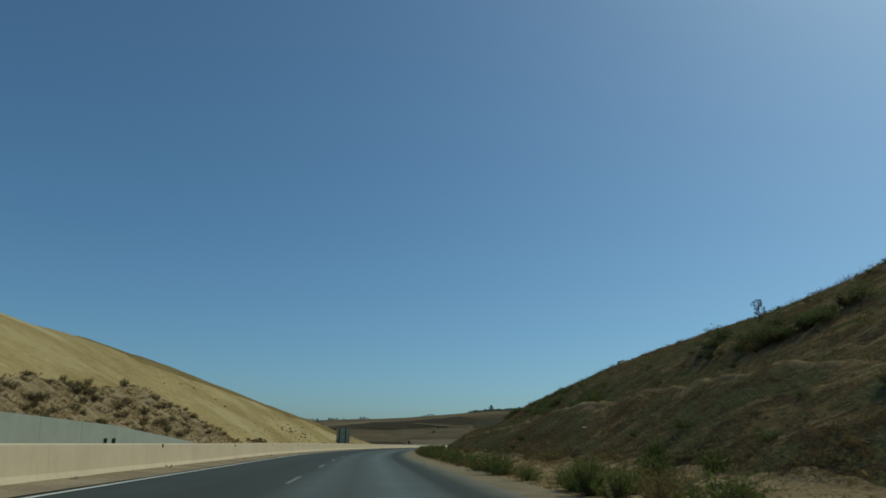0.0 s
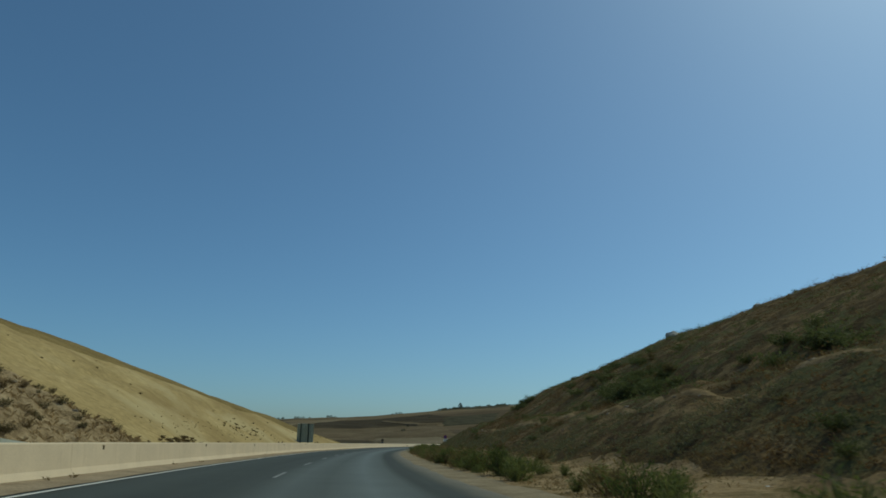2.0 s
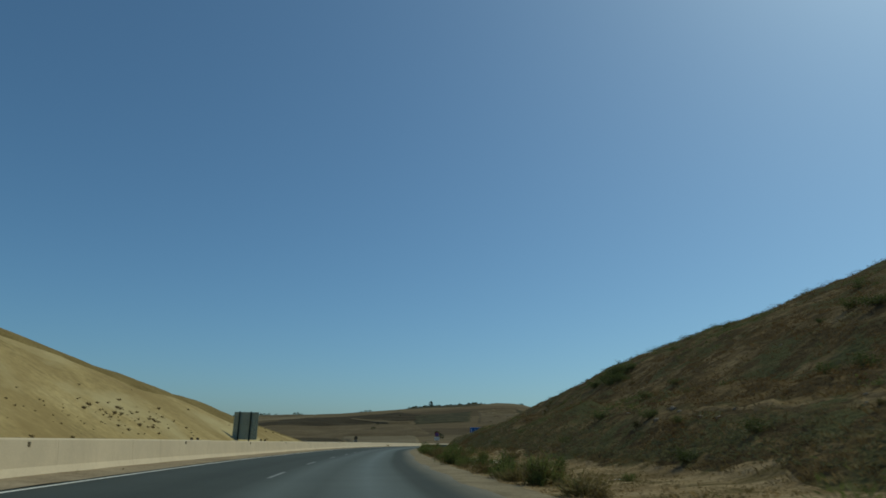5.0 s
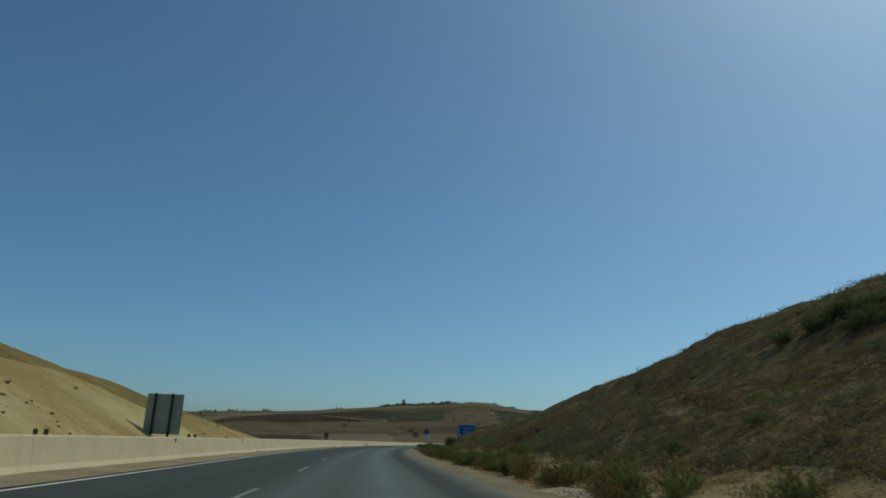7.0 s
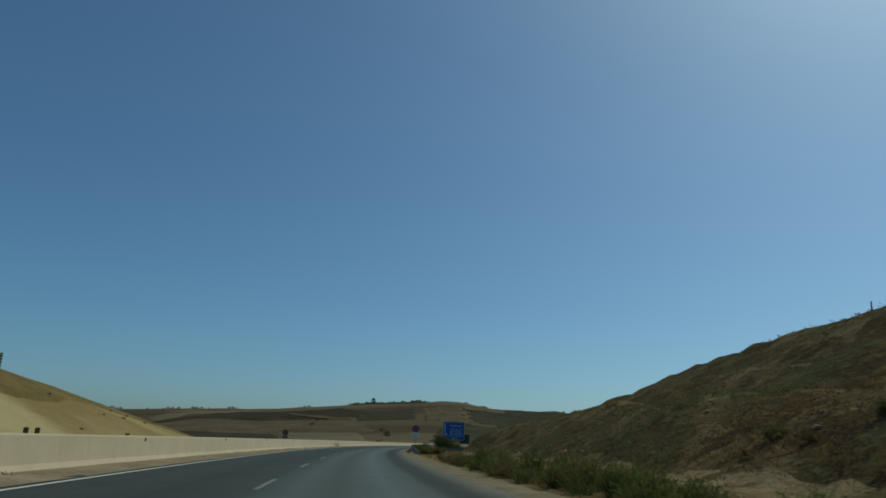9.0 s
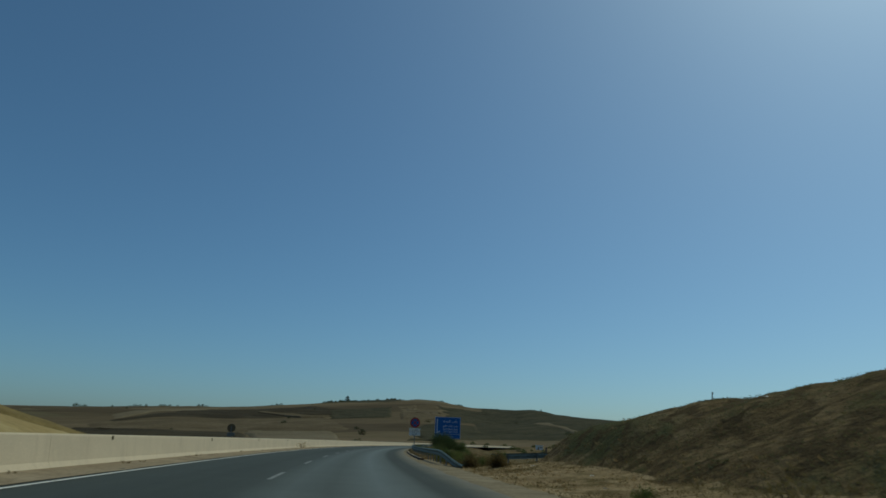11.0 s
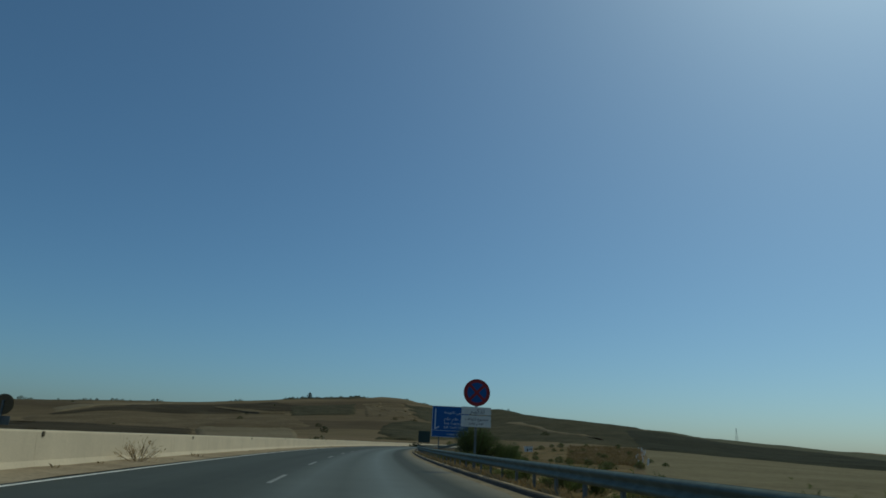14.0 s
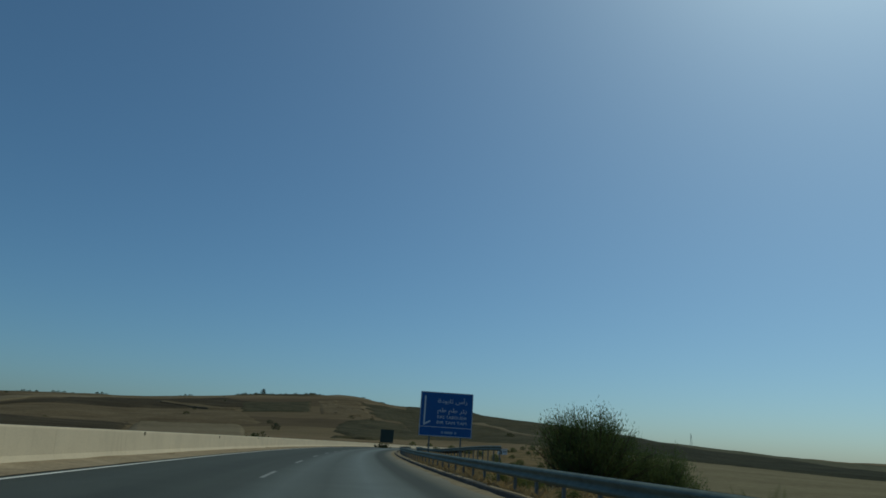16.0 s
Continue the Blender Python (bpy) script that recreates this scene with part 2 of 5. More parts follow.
def grid_uv(name, ss, rs, height, mat, smooth=True, jitter=None):
    """A sheet over road coordinates, with u across and v along in metres."""
    verts = []
    for s in ss:
        for r in rs:
            verts.append(at(s, r, height(s, r)))
    n = len(rs)
    faces = [(i * n + j, i * n + j + 1, (i + 1) * n + j + 1, (i + 1) * n + j) for i in range(len(ss) - 1) for j in range(n - 1)]
    if rs[-1] < rs[0]:
        faces = [f[::-1] for f in faces]
    me = mesh_of(name, verts, faces, mat, smooth)
    uv = me.uv_layers.new(name="UVMap")
    loop_v = np.empty(len(me.loops), dtype=np.int32)
    me.loops.foreach_get("vertex_index", loop_v)
    table = np.array([(r, s) for s in ss for r in rs], dtype=np.float32)
    uv.data.foreach_set("uv", table[loop_v].ravel())
    return new(name, me)


def fbm(x, y, scale, octaves=4, seed=0.0):
    return noise.fractal(Vector((x / scale, y / scale, seed)), 0.9, 2.0, octaves)


# ---- the lie of the land ----
RIGHT_CUT = ((3.6, 0.0), (4.3, 0.03), (6.0, 0.02), (8.9, 0.32), (12.0, 2.25), (14.4, 3.4), (16.8, 3.55), (20.0, 5.5), (24.0, 8.0), (28.0, 10.0),
             (32.0, 11.8), (36.0, 13.4), (40.0, 14.9), (50.0, 18.2), (60.0, 21.3), (80.0, 24.0), (120.0, 26.0), (170.0, 26.0))
LEFT_NATURAL = ((60, 14.8), (98, 13.7), (120, 13.6), (142, 13.1), (161, 12.0), (176, 10.3), (190, 9.5), (200, 7.9), (215, 6.9), (232, 5.9), (250, 3.5), (260, 2.2), (300, -3.5), (340, -9.0))


RIGHT_CREST = ((-80, 30), (140, 25), (155, 18), (165, 12.4), (178, 8.5), (190, 6.8), (200, 4.1), (204, 3.15), (207, 2.45), (209, 2.2), (212, 2.0), (215, 1.8), (218, 1.3), (221, 0.4), (232, 0.0))


def right_land(s, r):
    """Height of the cutting's slope beside the road, its rounded end, and the low fields past it."""
    cut = between(r + 1.3 * smooth01((s - 199) / 8) * smooth01((217 - s) / 6) * smooth01((r - 9.0) / 1.8), RIGHT_CUT)
    end = between(s, RIGHT_CREST) + 0.10 * max(r - 25.0, 0.0) * smooth01((230 - s) / 50)
    over = (cut - end) / 0.5
    if r > 8:
        cut = end if over > 25 else cut - 0.5 * math.log1p(math.exp(over))
    cut += 0.5 * smooth01((50 - s) / 8) * smooth01((r - 33) / 4)
    cut += 0.9 * smooth01((58 - s) / 10) * smooth01((r - 40) / 5) - 0.7 * math.exp(-((s - 62) / 7) ** 2 - ((r - 38.5) / 4) ** 2) - 0.25 * math.exp(-((s - 67) / 10) ** 2 - ((r - 32.0) / 4) ** 2)
    cut += 0.7 * math.exp(-((s - 127) / 4) ** 2 - ((r - 42.0) / 4) ** 2) + 0.3 * math.exp(-((s - 108) / 3.5) ** 2 - ((r - 45.4) / 3.5) ** 2)
    cut += 0.5 * math.exp(-((r - 14.6) / 2.0) ** 2) * smooth01((58 - s) / 18)
    rough = 0.0
    if r > 4.5:
        k = min((r - 4.5) / 6.0, 1.0)
        rough = k * (0.55 * fbm(s, r, 11.0, 5, 3.1) + 0.27 * fbm(s, r, 2.8, 3, 7.7)) * min(1.0, 0.35 + cut / 5)
    hill = cut
    low = 0.05 - 2.2 * smooth01((r - 6.5) / 20.0) - 3.5 * smooth01((r - 22) / 14)
    gone = smooth01((s - 210.3 - max(r - 9, 0) * 0.9) / 4.2)
    base = max(hill, 0.0) if hill > 0.02 else 0.0
    z = base * (1 - gone) + (low if r > 6.5 else 0.0) * gone
    if base > 0 and base > z:
        z = max(z, base * (1 - gone))
    edge = smooth01((r - 140) / 30)
    return z + rough * (1 - 0.5 * gone) - 0.03 - 30 * edge


def left_land(s, d):
    """Height of the far side's slope; d metres to the left of the driving line."""
    cut = 0.60 * max(d - 21.0, 0.0)
    nat = between(s, LEFT_NATURAL) + 0.27 * (min(d, 58.0) - 40.0) + 0.9 * math.exp(-((d - 37) / 5) ** 2 - ((s - 207) / 11) ** 2) - 0.16 * max(d - 58.0, 0.0)
    gap = (cut - nat) / 1.2
    z = 0.0 if d <= 21 else nat if gap > 25 else cut - 1.2 * math.log1p(math.exp(gap))
    k = min(max(d - 20.5, 0) / 5.0, 1.0)
    bench = d - 34.8 - 0.05 * (s - 96)
    z -= 0.28 * math.exp(-bench * bench) * smooth01((s - 88) / 6) * smooth01((165 - s) / 30)
    return max(z, -6.0) + k * (0.30 * fbm(s, d, 14.0, 4, 1.3) + 0.06 * fbm(s, d, 2.0, 3, 5.5))


SKYLINE = ((-180, 70), (-60, 60), (-30, 52), (-20, 60), (-14, 69), (-12.5, 70), (-11, 76), (-9.3, 81), (-7.4, 85), (-5.5, 87), (-3.4, 92), (-0.7, 102), (1.7, 111),
           (4, 120), (6.2, 127), (8.4, 135), (10.3, 138), (11.3, 137), (12.4, 132), (14.4, 120), (16, 115.5), (18, 113), (19.2, 114.5), (21.3, 101), (23.5, 94),
           (25.7, 90), (27.8, 84), (29.9, 76), (32, 65.5), (34, 52), (36, 49), (39.7, 43), (43, 32), (46, 26), (60, 27), (90, 40), (180, 70))


def far_land(x, y):
    """Height of the open country: low by the road, rising to ridges two and a half kilometres off."""
    dx, dy = x, y - 110.0
    d, az = math.hypot(dx, dy), math.degrees(math.atan2(dx, dy))
    k = smooth01((d - 240.0) / 2260.0) ** (1.2 - 0.35 * smooth01((az - 14) / 10))
    roll = 9.0 * fbm(x, y, 420.0, 4, 2.2) * smooth01((d - 300) / 700.0) * smooth01((2300 - d) / 700)
    bush = 1.2 * fbm(x, y, 60.0, 3, 8.1) * smooth01((d - 1200) / 900)
    return -3.0 + (between(az, SKYLINE) + 2.2) * k + roll + bush + (1 - k) * 0.3 * fbm(x, y, 30.0, 3, 4.4) - 60 * smooth01((d - 3200) / 1500)


def build_ground():
    radii = [0.0] + [6 * 1.052 ** i for i in range(134)]
    az = list(np.linspace(-180, 180, 37)[:-1])
    fine = [a for a in np.arange(-30, 62.1, 0.75)]
    angles = sorted(set([a for a in az if a < -30.5 or a > 62.5] + fine))
    verts, faces, n = [], [], len(angles)
    for d in radii:
        for a in angles:
            x, y = d * math.sin(radians(a)), 110 + d * math.cos(radians(a))
            verts.append((x, y, far_land(x, y)))
    for i in range(len(radii) - 1):
        for j in range(n):
            k = (j + 1) % n
            faces.append((i * n + j, i * n + k, (i + 1) * n + k, (i + 1) * n + j)[::-1])
    ob = new("ground", mesh_of("ground", verts, faces, M_FIELDS, True))
    return tagged(ob, "rolling dry farmland in tan and brown parcels reaching the horizon", "ground", kind="structure")


def steps(a, b, *rules):
    """Numbers from a to b; rules are (until, step)."""
    out, x = [a], a
    for until, step in rules:
        while x + step <= until + 1e-6:
            x += step
            out.append(x)
    return out


build_ground()
S_ROAD = steps(-60, 700, (700, 2.0))
tagged(grid_uv("road", S_ROAD, [-6.3, -5.0, -3.5, -2.0, -0.5, 1.0, 2.5, 3.75], lambda s, r: 0.0, M_ROAD),
       "dark worn asphalt carriageway curving gently to the right", "road", kind="structure")
tagged(grid_uv("road_opposite", S_ROAD, [-8.9, -11.0, -14.0, -17.0], lambda s, r: -0.02, M_ROAD2),
       "asphalt carriageway beyond the concrete barrier", "road", kind="structure")
tagged(grid_uv("median_strip", S_ROAD, [-5.98, -6.3, -6.8, -7.3, -8.2, -8.9], lambda s, r: 0.012 + 0.05 * smooth01((-6.2 - r) / 0.9) + 0.02 * fbm(s, r, 1.5, 3, 9.0), M_SAND),
       "strip of sandy grit along the foot of the barrier", "verge", kind="structure")
tagged(grid_uv("verge_opposite", steps(-60, 640, (640, 3.0)), [-17.0, -18.5, -20.0, -21.6], lambda s, r: 0.03 * fbm(s, r, 3.0, 3, 2.0) - 0.01, M_SAND),
       "bare sandy verge beyond the opposite carriageway", "verge", kind="structure")
tagged(grid_uv("shoulder", steps(-60, 700, (330, 1.0), (700, 2.0)), [3.3, 3.4, 3.5, 3.6, 3.7, 3.8, 3.9, 4.05, 4.2, 4.45, 4.7, 4.9], lambda s, r: 0.010 + 0.015 * fbm(s, r, 1.2, 3, 4.0) - 0.05 * smooth01((3.78 - r - 0.25 * fbm(s, 2.0, 4.0, 4, 7.0)) / 0.3), M_SHOULDER),
       "pale gritty shoulder along the edge of the asphalt", "shoulder", kind="structure")
tagged(grid_uv("hillside_right", steps(-60, 430, (0, 1.6), (222, 0.8), (430, 1.6)), steps(4.4, 170, (9, 0.46), (34, 0.55), (60, 1.6), (100, 4.0), (170, 7.0)), right_land, M_RIGHT),
       "steep brown cutting slope with dry grass and low scrub", "hillside", kind="structure")
tagged(grid_uv("verge", steps(-60, 262, (262, 1.25)), steps(4.3, 11.5, (5.1, 0.2), (11.5, 0.4)),
               lambda s, r: right_land(s, max(r, 4.4)) + 0.03 - 0.12 * smooth01((4.85 - r + 0.3 * fbm(s, 0, 2.5, 3, 19.0)) / 0.35) - 0.3 * smooth01((r - 9.0 + 0.3 * smooth01((s - 186) / 15) - 0.9 * fbm(s, 0, 5.0, 3, 14.0)) / 1.6), M_VERGE),
       "dry tan soil and stubble between the shoulder and the slope", "verge", kind="structure")
LEDGE = ((10, 14.6), (46, 14.2), (57, 12.9), (66, 12.9), (76, 13.7), (95, 13.0), (112, 11.2))


def build_ledge(path, wide, seed):
    """A narrow ledge trodden into the slope along the path (s, r)."""
    s0, s1 = path[0][0], path[-1][0]
    low, high = min(r for _, r in path) - 1.2, max(r for _, r in path) + 1.2

    def height(s, r):
        fade = 0.6 * smooth01((s - s1 + 8) / 8) + 0.6 * smooth01((s0 + 8 - s) / 8)
        off = abs(r - between(s, path) - 0.4 * fbm(s, 1, 7.0, 3, seed))
        return right_land(s, r) + 0.06 - fade - 1.1 * max(off - wide, 0) - 0.22 * max(fbm(s, r, 2.4, 3, seed) + 0.05, 0)
    tagged(grid_uv("bench_track", steps(s0, s1, (s1, 0.6)), steps(low, high, (high, 0.2)), height, M_LEDGE),
           "narrow bare ledge of pale soil along the slope", "ledge", kind="structure")


build_ledge(LEDGE, 0.24, 16.0)
build_ledge(((166, 19.1), (186, 19.1)), 0.12, 29.0)
tagged(grid_uv("hillside_left", steps(-60, 430, (430, 1.5)), [-d for d in steps(20.6, 200, (24, 0.6), (60, 0.8), (100, 3.0), (200, 8.0))],
               lambda s, r: left_land(s, -r), M_LEFT),
       "bare sandy yellow hillside sloping down to the motorway", "hillside", kind="structure")
tagged(grid_uv("edge_line", S_ROAD, [-5.80, -5.67], lambda s, r: 0.005, M_PAINT), "continuous white edge line on the asphalt", "road marking", kind="structure")

# ---- more materials ----
M_BANK = soil("rocky brown bank", (0.165, 0.120, 0.068), (0.30, 0.225, 0.13), (0.44, 0.35, 0.22), 0.8, 4.0, 1.0, 0.25)
M_STEEL = plain("galvanised steel", (0.145, 0.178, 0.155), 0.7, 0.1, 0.25, 3.0, 0.3)
M_POST = plain("dull steel post", (0.16, 0.18, 0.18), 0.55, 0.5, 0.2, 6.0)
M_ALU = plain("grey aluminium plank", (0.45, 0.50, 0.39), 0.55, 0.1, 0.12, 1.5)
M_GREENSTEEL = plain("dark green steel", (0.032, 0.050, 0.041), 0.5, 0.2, 0.2, 4.0)
M_BLUE = plain("blue reflective sheet", (0.011, 0.098, 0.33), 0.42, 0, 0.08, 1.2, 0.45)
M_WHITE = plain("white reflective sheet", (0.70, 0.72, 0.72), 0.45, 0, 0.06, 2.0, 0.4)
M_RED = plain("red reflective sheet", (0.30, 0.018, 0.022), 0.42, 0, 0.1, 2.0, 0.45)
M_PLATE = plain("off-white sign plate", (0.74, 0.75, 0.70), 0.5, 0, 0.08, 2.5, 0.4)
M_BLACK = plain("black lettering", (0.020, 0.018, 0.016), 0.6, 0, 0.2, 4.0)
M_BROWN = plain("dull brown plastic", (0.13, 0.10, 0.05), 0.6, 0, 0.2, 6.0)
M_GREEN = plain("green plastic", (0.020, 0.075, 0.045), 0.5, 0, 0.2, 6.0)
M_BARK = plain("grey-brown bark", (0.085, 0.062, 0.042), 0.9, 0, 0.3, 12.0)
M_ROCK = plain("pale weathered rock", (0.25, 0.21, 0.155), 0.9, 0, 0.35, 2.0, 0.2, 0.5)
M_CREST = plain("pale crest rock", (0.42, 0.39, 0.33), 0.9, 0, 0.3, 1.2, 0.2, 0.6)
M_WOOD = plain("weathered fence wood", (0.12, 0.10, 0.08), 0.9, 0, 0.3, 9.0)
M_KERB = plain("dark asphalt kerb", (0.075, 0.065, 0.052), 0.85, 0, 0.35, 1.5, 0.3, 0.3)
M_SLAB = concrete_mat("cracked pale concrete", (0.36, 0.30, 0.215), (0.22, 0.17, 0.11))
M_PLASTER = plain("whitewashed plaster", (0.72, 0.70, 0.66), 0.8, 0, 0.08, 0.8)
M_SCRAP = plain("white plastic scrap", (0.75, 0.76, 0.76), 0.5, 0, 0.05, 9.0)
M_LEAF_GREEN = leaf_mat("green weeds", (0.086, 0.114, 0.030), (0.205, 0.225, 0.072))
M_LEAF_OLIVE = leaf_mat("olive scrub", (0.085, 0.076, 0.029), (0.170, 0.142, 0.060))
M_LEAF_DARK = leaf_mat("dark evergreen leaves", (0.034, 0.044, 0.018), (0.085, 0.098, 0.038))
M_LEAF_GREY = leaf_mat("grey-green leaves", (0.060, 0.078, 0.050), (0.120, 0.145, 0.090))
M_STRAW = leaf_mat("dry straw", (0.240, 0.165, 0.075), (0.430, 0.310, 0.155))
M_STRAW_BROWN = leaf_mat("brown dead grass", (0.120, 0.086, 0.040), (0.235, 0.172, 0.082))
M_STUBBLE = soil("beige stubble field", (0.140, 0.118, 0.070), (0.172, 0.146, 0.088), (0.208, 0.178, 0.110), 0.03, 0.6, 0.5, 0.2)
# ploughed, tan and pale far fields: distance haze is put into these colours
M_PLOUGH = soil("ploughed dark field", (0.040, 0.032, 0.020), (0.056, 0.045, 0.028), (0.078, 0.063, 0.040), 0.02, 0.25, 0.7, 0.5)
M_TAN = soil("tan grass field", (0.096, 0.073, 0.043), (0.127, 0.098, 0.059), (0.164, 0.129, 0.080), 0.02, 0.25, 0.6, 0.5)
M_PALE = soil("pale harvested strip", (0.137, 0.110, 0.070), (0.167, 0.136, 0.088), (0.202, 0.167, 0.112), 0.012, 0.3, 0.4, 0.3)
M_GROVE = soil("dark scrubland", (0.042, 0.040, 0.023), (0.064, 0.058, 0.035), (0.092, 0.081, 0.050), 0.03, 0.18, 0.9, 1.2)
M_BAND = soil("dark tilled band", (0.030, 0.031, 0.021), (0.042, 0.042, 0.028), (0.056, 0.054, 0.036), 0.03, 0.4, 0.9, 0.6)
M_SLOPE = soil("grey-olive far slope", (0.078, 0.077, 0.050), (0.100, 0.096, 0.062), (0.125, 0.118, 0.078), 0.01, 0.1, 0.8, 1.0)
M_TRACK = soil("dry brown pasture", (0.105, 0.076, 0.038), (0.160, 0.115, 0.058), (0.220, 0.165, 0.088), 0.06, 0.8, 0.6, 0.3,
               ((0.066, 0.060, 0.028), 0.12, 0.52, 0.62))

M_BRUSH = soil("brown brush ground", (0.085, 0.055, 0.028), (0.140, 0.092, 0.048), (0.200, 0.140, 0.078), 0.09, 1.0, 0.9, 0.4)
M_DASH = plain("worn road paint", (0.23, 0.23, 0.21), 0.65, 0, 0.5, 6.0)

rng = random.Random(11)


# ---- parcels of the open country, draped on the ground ----
def parcel(name, az0, az1, d0, d1, mat, label, lean=0.0, lift=0.5, wave=0.05):
    """A field between two bearings and two distances; lean slants its near and far edges."""
    n = max(4, int((az1 - az0) / 0.6))
    m = max(4, int(14 * math.log(d1 / d0) * 2.2))
    verts = []
    for i in range(m + 1):
        for j in range(n + 1):
            a = az0 + (az1 - az0) * j / n
            u = i / m
            k = 1 + lean * (j / n - 0.5) + wave * fbm(a * 0.16, u * 0.3, 1.0, 3, d0 * 0.01)
            d = d0 * (d1 / d0) ** u * k
            a2 = a + 0.5 * fbm(u * 2, a, 1.0, 2, 3.3)
            x, y = d * math.sin(radians(a2)), 110 + d * math.cos(radians(a2))
            edge = 1.0 if 0 < i < m and 0 < j < n else -0.5
            verts.append((x, y, far_land(x, y) + lift * edge))
    w = n + 1
    faces = [(i * w + j, i * w + j + 1, (i + 1) * w + j + 1, (i + 1) * w + j)[::-1] for i in range(m) for j in range(n)]
    ob = new(name, mesh_of(name, verts, faces, mat, True))
    return tagged(ob, label, "field", kind="structure")


def quad_field(name, corners, mat, label, lift, wander=0.05):
    """A field between four corners (near left, far left, far right, near right), with slightly uneven edges."""
    a, b, c, d = (Vector(p) for p in corners)
    n, verts = 26, []
    wide, deep = (d - a).length, (b - a).length
    for i in range(n + 1):
        for j in range(n + 1):
            u, v = i / n, j / n
            p = a.lerp(b, u).lerp(d.lerp(c, u), v)
            x, y = p.x + 3.0 * fbm(p.x, p.y, 25.0, 3, 1.0) * u, p.y + 3.0 * fbm(p.x, p.y, 25.0, 3, 6.0) * u
            if wander:
                x += wander * wide * fbm(p.x, p.y, 0.35 * wide, 3, 11.0)
                y += wander * deep * fbm(p.x, p.y, 0.25 * wide, 3, 17.0)
            edge = 1.0 if 0 < i < n and 0 < j < n else -0.3
            verts.append((x, y, far_land(x, y) + lift * edge))
    w = n + 1
    faces = [(i * w + j, i * w + j + 1, (i + 1) * w + j + 1, (i + 1) * w + j) for i in range(n) for j in range(n)]
    ob = new(name, mesh_of(name, verts, [f[::-1] for f in faces], mat, True))
    return tagged(ob, label, "field", kind="structure")


def build_parcels():
    plough, tan, pale = "ploughed dark brown field on the far slope", "dry tan grass field on the far slope", "pale harvested strip on the far slope"
    scrub = "dark wooded scrub below the ridge"
    quad_field("field_plough", ((-90, 400), (-190, 900), (-54, 984), (-18, 480)), M_PLOUGH, plough, 1.4)
    quad_field("field_stubble_far", ((-16, 480), (-52, 984), (44, 905), (26, 560)), M_PALE, "pale tan stubble field on the far slope", 1.6, 0.02)
    quad_field("field_tan", ((-195, 915), (-250, 1130), (67, 1330), (60, 930)), M_TAN, tan, 1.4)
    quad_field("field_plough", ((-230, 1165), (-150, 1760), (40, 1740), (175, 1470)), M_PLOUGH, plough, 1.2)
    quad_field("field_pale", ((-236, 1205), (-262, 1290), (-172, 1890), (-152, 1800)), M_PALE, pale, 1.3)
    quad_field("field_pale", ((-60, 1420), (-54, 1450), (58, 1322), (16, 1322)), M_TAN, tan, 2.6)
    quad_field("field_scrub", ((62, 1290), (72, 1560), (220, 1680), (150, 1240)), M_GROVE, scrub, 1.6)
    quad_field("field_tan", ((160, 1180), (236, 1690), (330, 1720), (238, 1190)), M_TAN, tan, 1.2)
    quad_field("field_scrub", ((245, 1190), (334, 1700), (470, 1660), (400, 1420)), M_GROVE, scrub, 1.6)
    quad_field("field_plough", ((80, 640), (140, 960), (240, 1110), (190, 800)), M_GROVE, scrub, 1.5)
    parcel("field_scrub", 2, 9.0, 1900, 2300, M_GROVE, scrub, 0.0, 2.2)
    parcel("field_pale", 9.2, 13.0, 1900, 2350, M_PALE, pale, 0.0, 2.2)
    parcel("field_scrub", 14, 30, 640, 1250, M_GROVE, "dark scrub slope beyond the valley", -0.3, 1.0)
    parcel("field_pale", 18.5, 24.5, 820, 870, M_PALE, "pale dirt track across the scrub slope", -0.45, 1.8)
    parcel("field_scrub", 30, 64, 580, 1700, M_SLOPE, "olive scrub slope under the low ridge", 0.0, 1.0)
    parcel("field_scrub", 15, 30, 1300, 2200, M_GROVE, "olive scrub slope under the low ridge", 0.0, 1.6)
    quad_field("field_stubble", ((36, 287), (240, 611), (300, 400), (105, 190)), M_STUBBLE, "smooth beige stubble field below the motorway", 0.45, 0.0)
    quad_field("field_scrub", ((242, 613), (420, 960), (800, 620), (302, 400)), M_BAND, "dark tilled band beyond the stubble", 1.8, 0.0)
    quad_field("field_pasture", ((20, 300), (110, 640), (239, 611), (34, 287)), M_TRACK, "dry brown pasture dotted with scrub", 0.4, 0.0)
    quad_field("scrub_patch", ((85, 402), (197, 628), (236, 607), (104, 392)), M_BRUSH, "brown scrubby ground beside the stubble field", 0.6, 0.0)


build_parcels()


# ---- concrete barrier between the carriageways ----
def barrier_segment_mesh(length):
    half = [(0.27, 0.0), (0.27, 0.05), (0.175, 0.24), (0.12, 0.90), (0.105, 0.925), (0.08, 0.94)]
    ring = half + [(-x, z) for x, z in half[::-1]]
    a, b = 0.005, length - 0.005
    ys = [a, a + 0.012, b - 0.012, b]
    verts = [(x * (0.992 if i in (0, 3) else 1), y, z * (0.997 if i in (0, 3) else 1)) for i, y in enumerate(ys) for x, z in ring]
    n = len(ring)
    faces = [(i * n + j, (i + 1) * n + j, (i + 1) * n + (j + 1) % n, i * n + (j + 1) % n) for i in range(3) for j in range(n)]
    faces += [tuple(range(n)), tuple(range(3 * n, 4 * n))[::-1]]
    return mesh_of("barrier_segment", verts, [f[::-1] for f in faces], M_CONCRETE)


BARRIER_FOOT = ((35, -0.04), (50, 0.01), (112, 0.01), (125, -0.03), (300, -0.04))


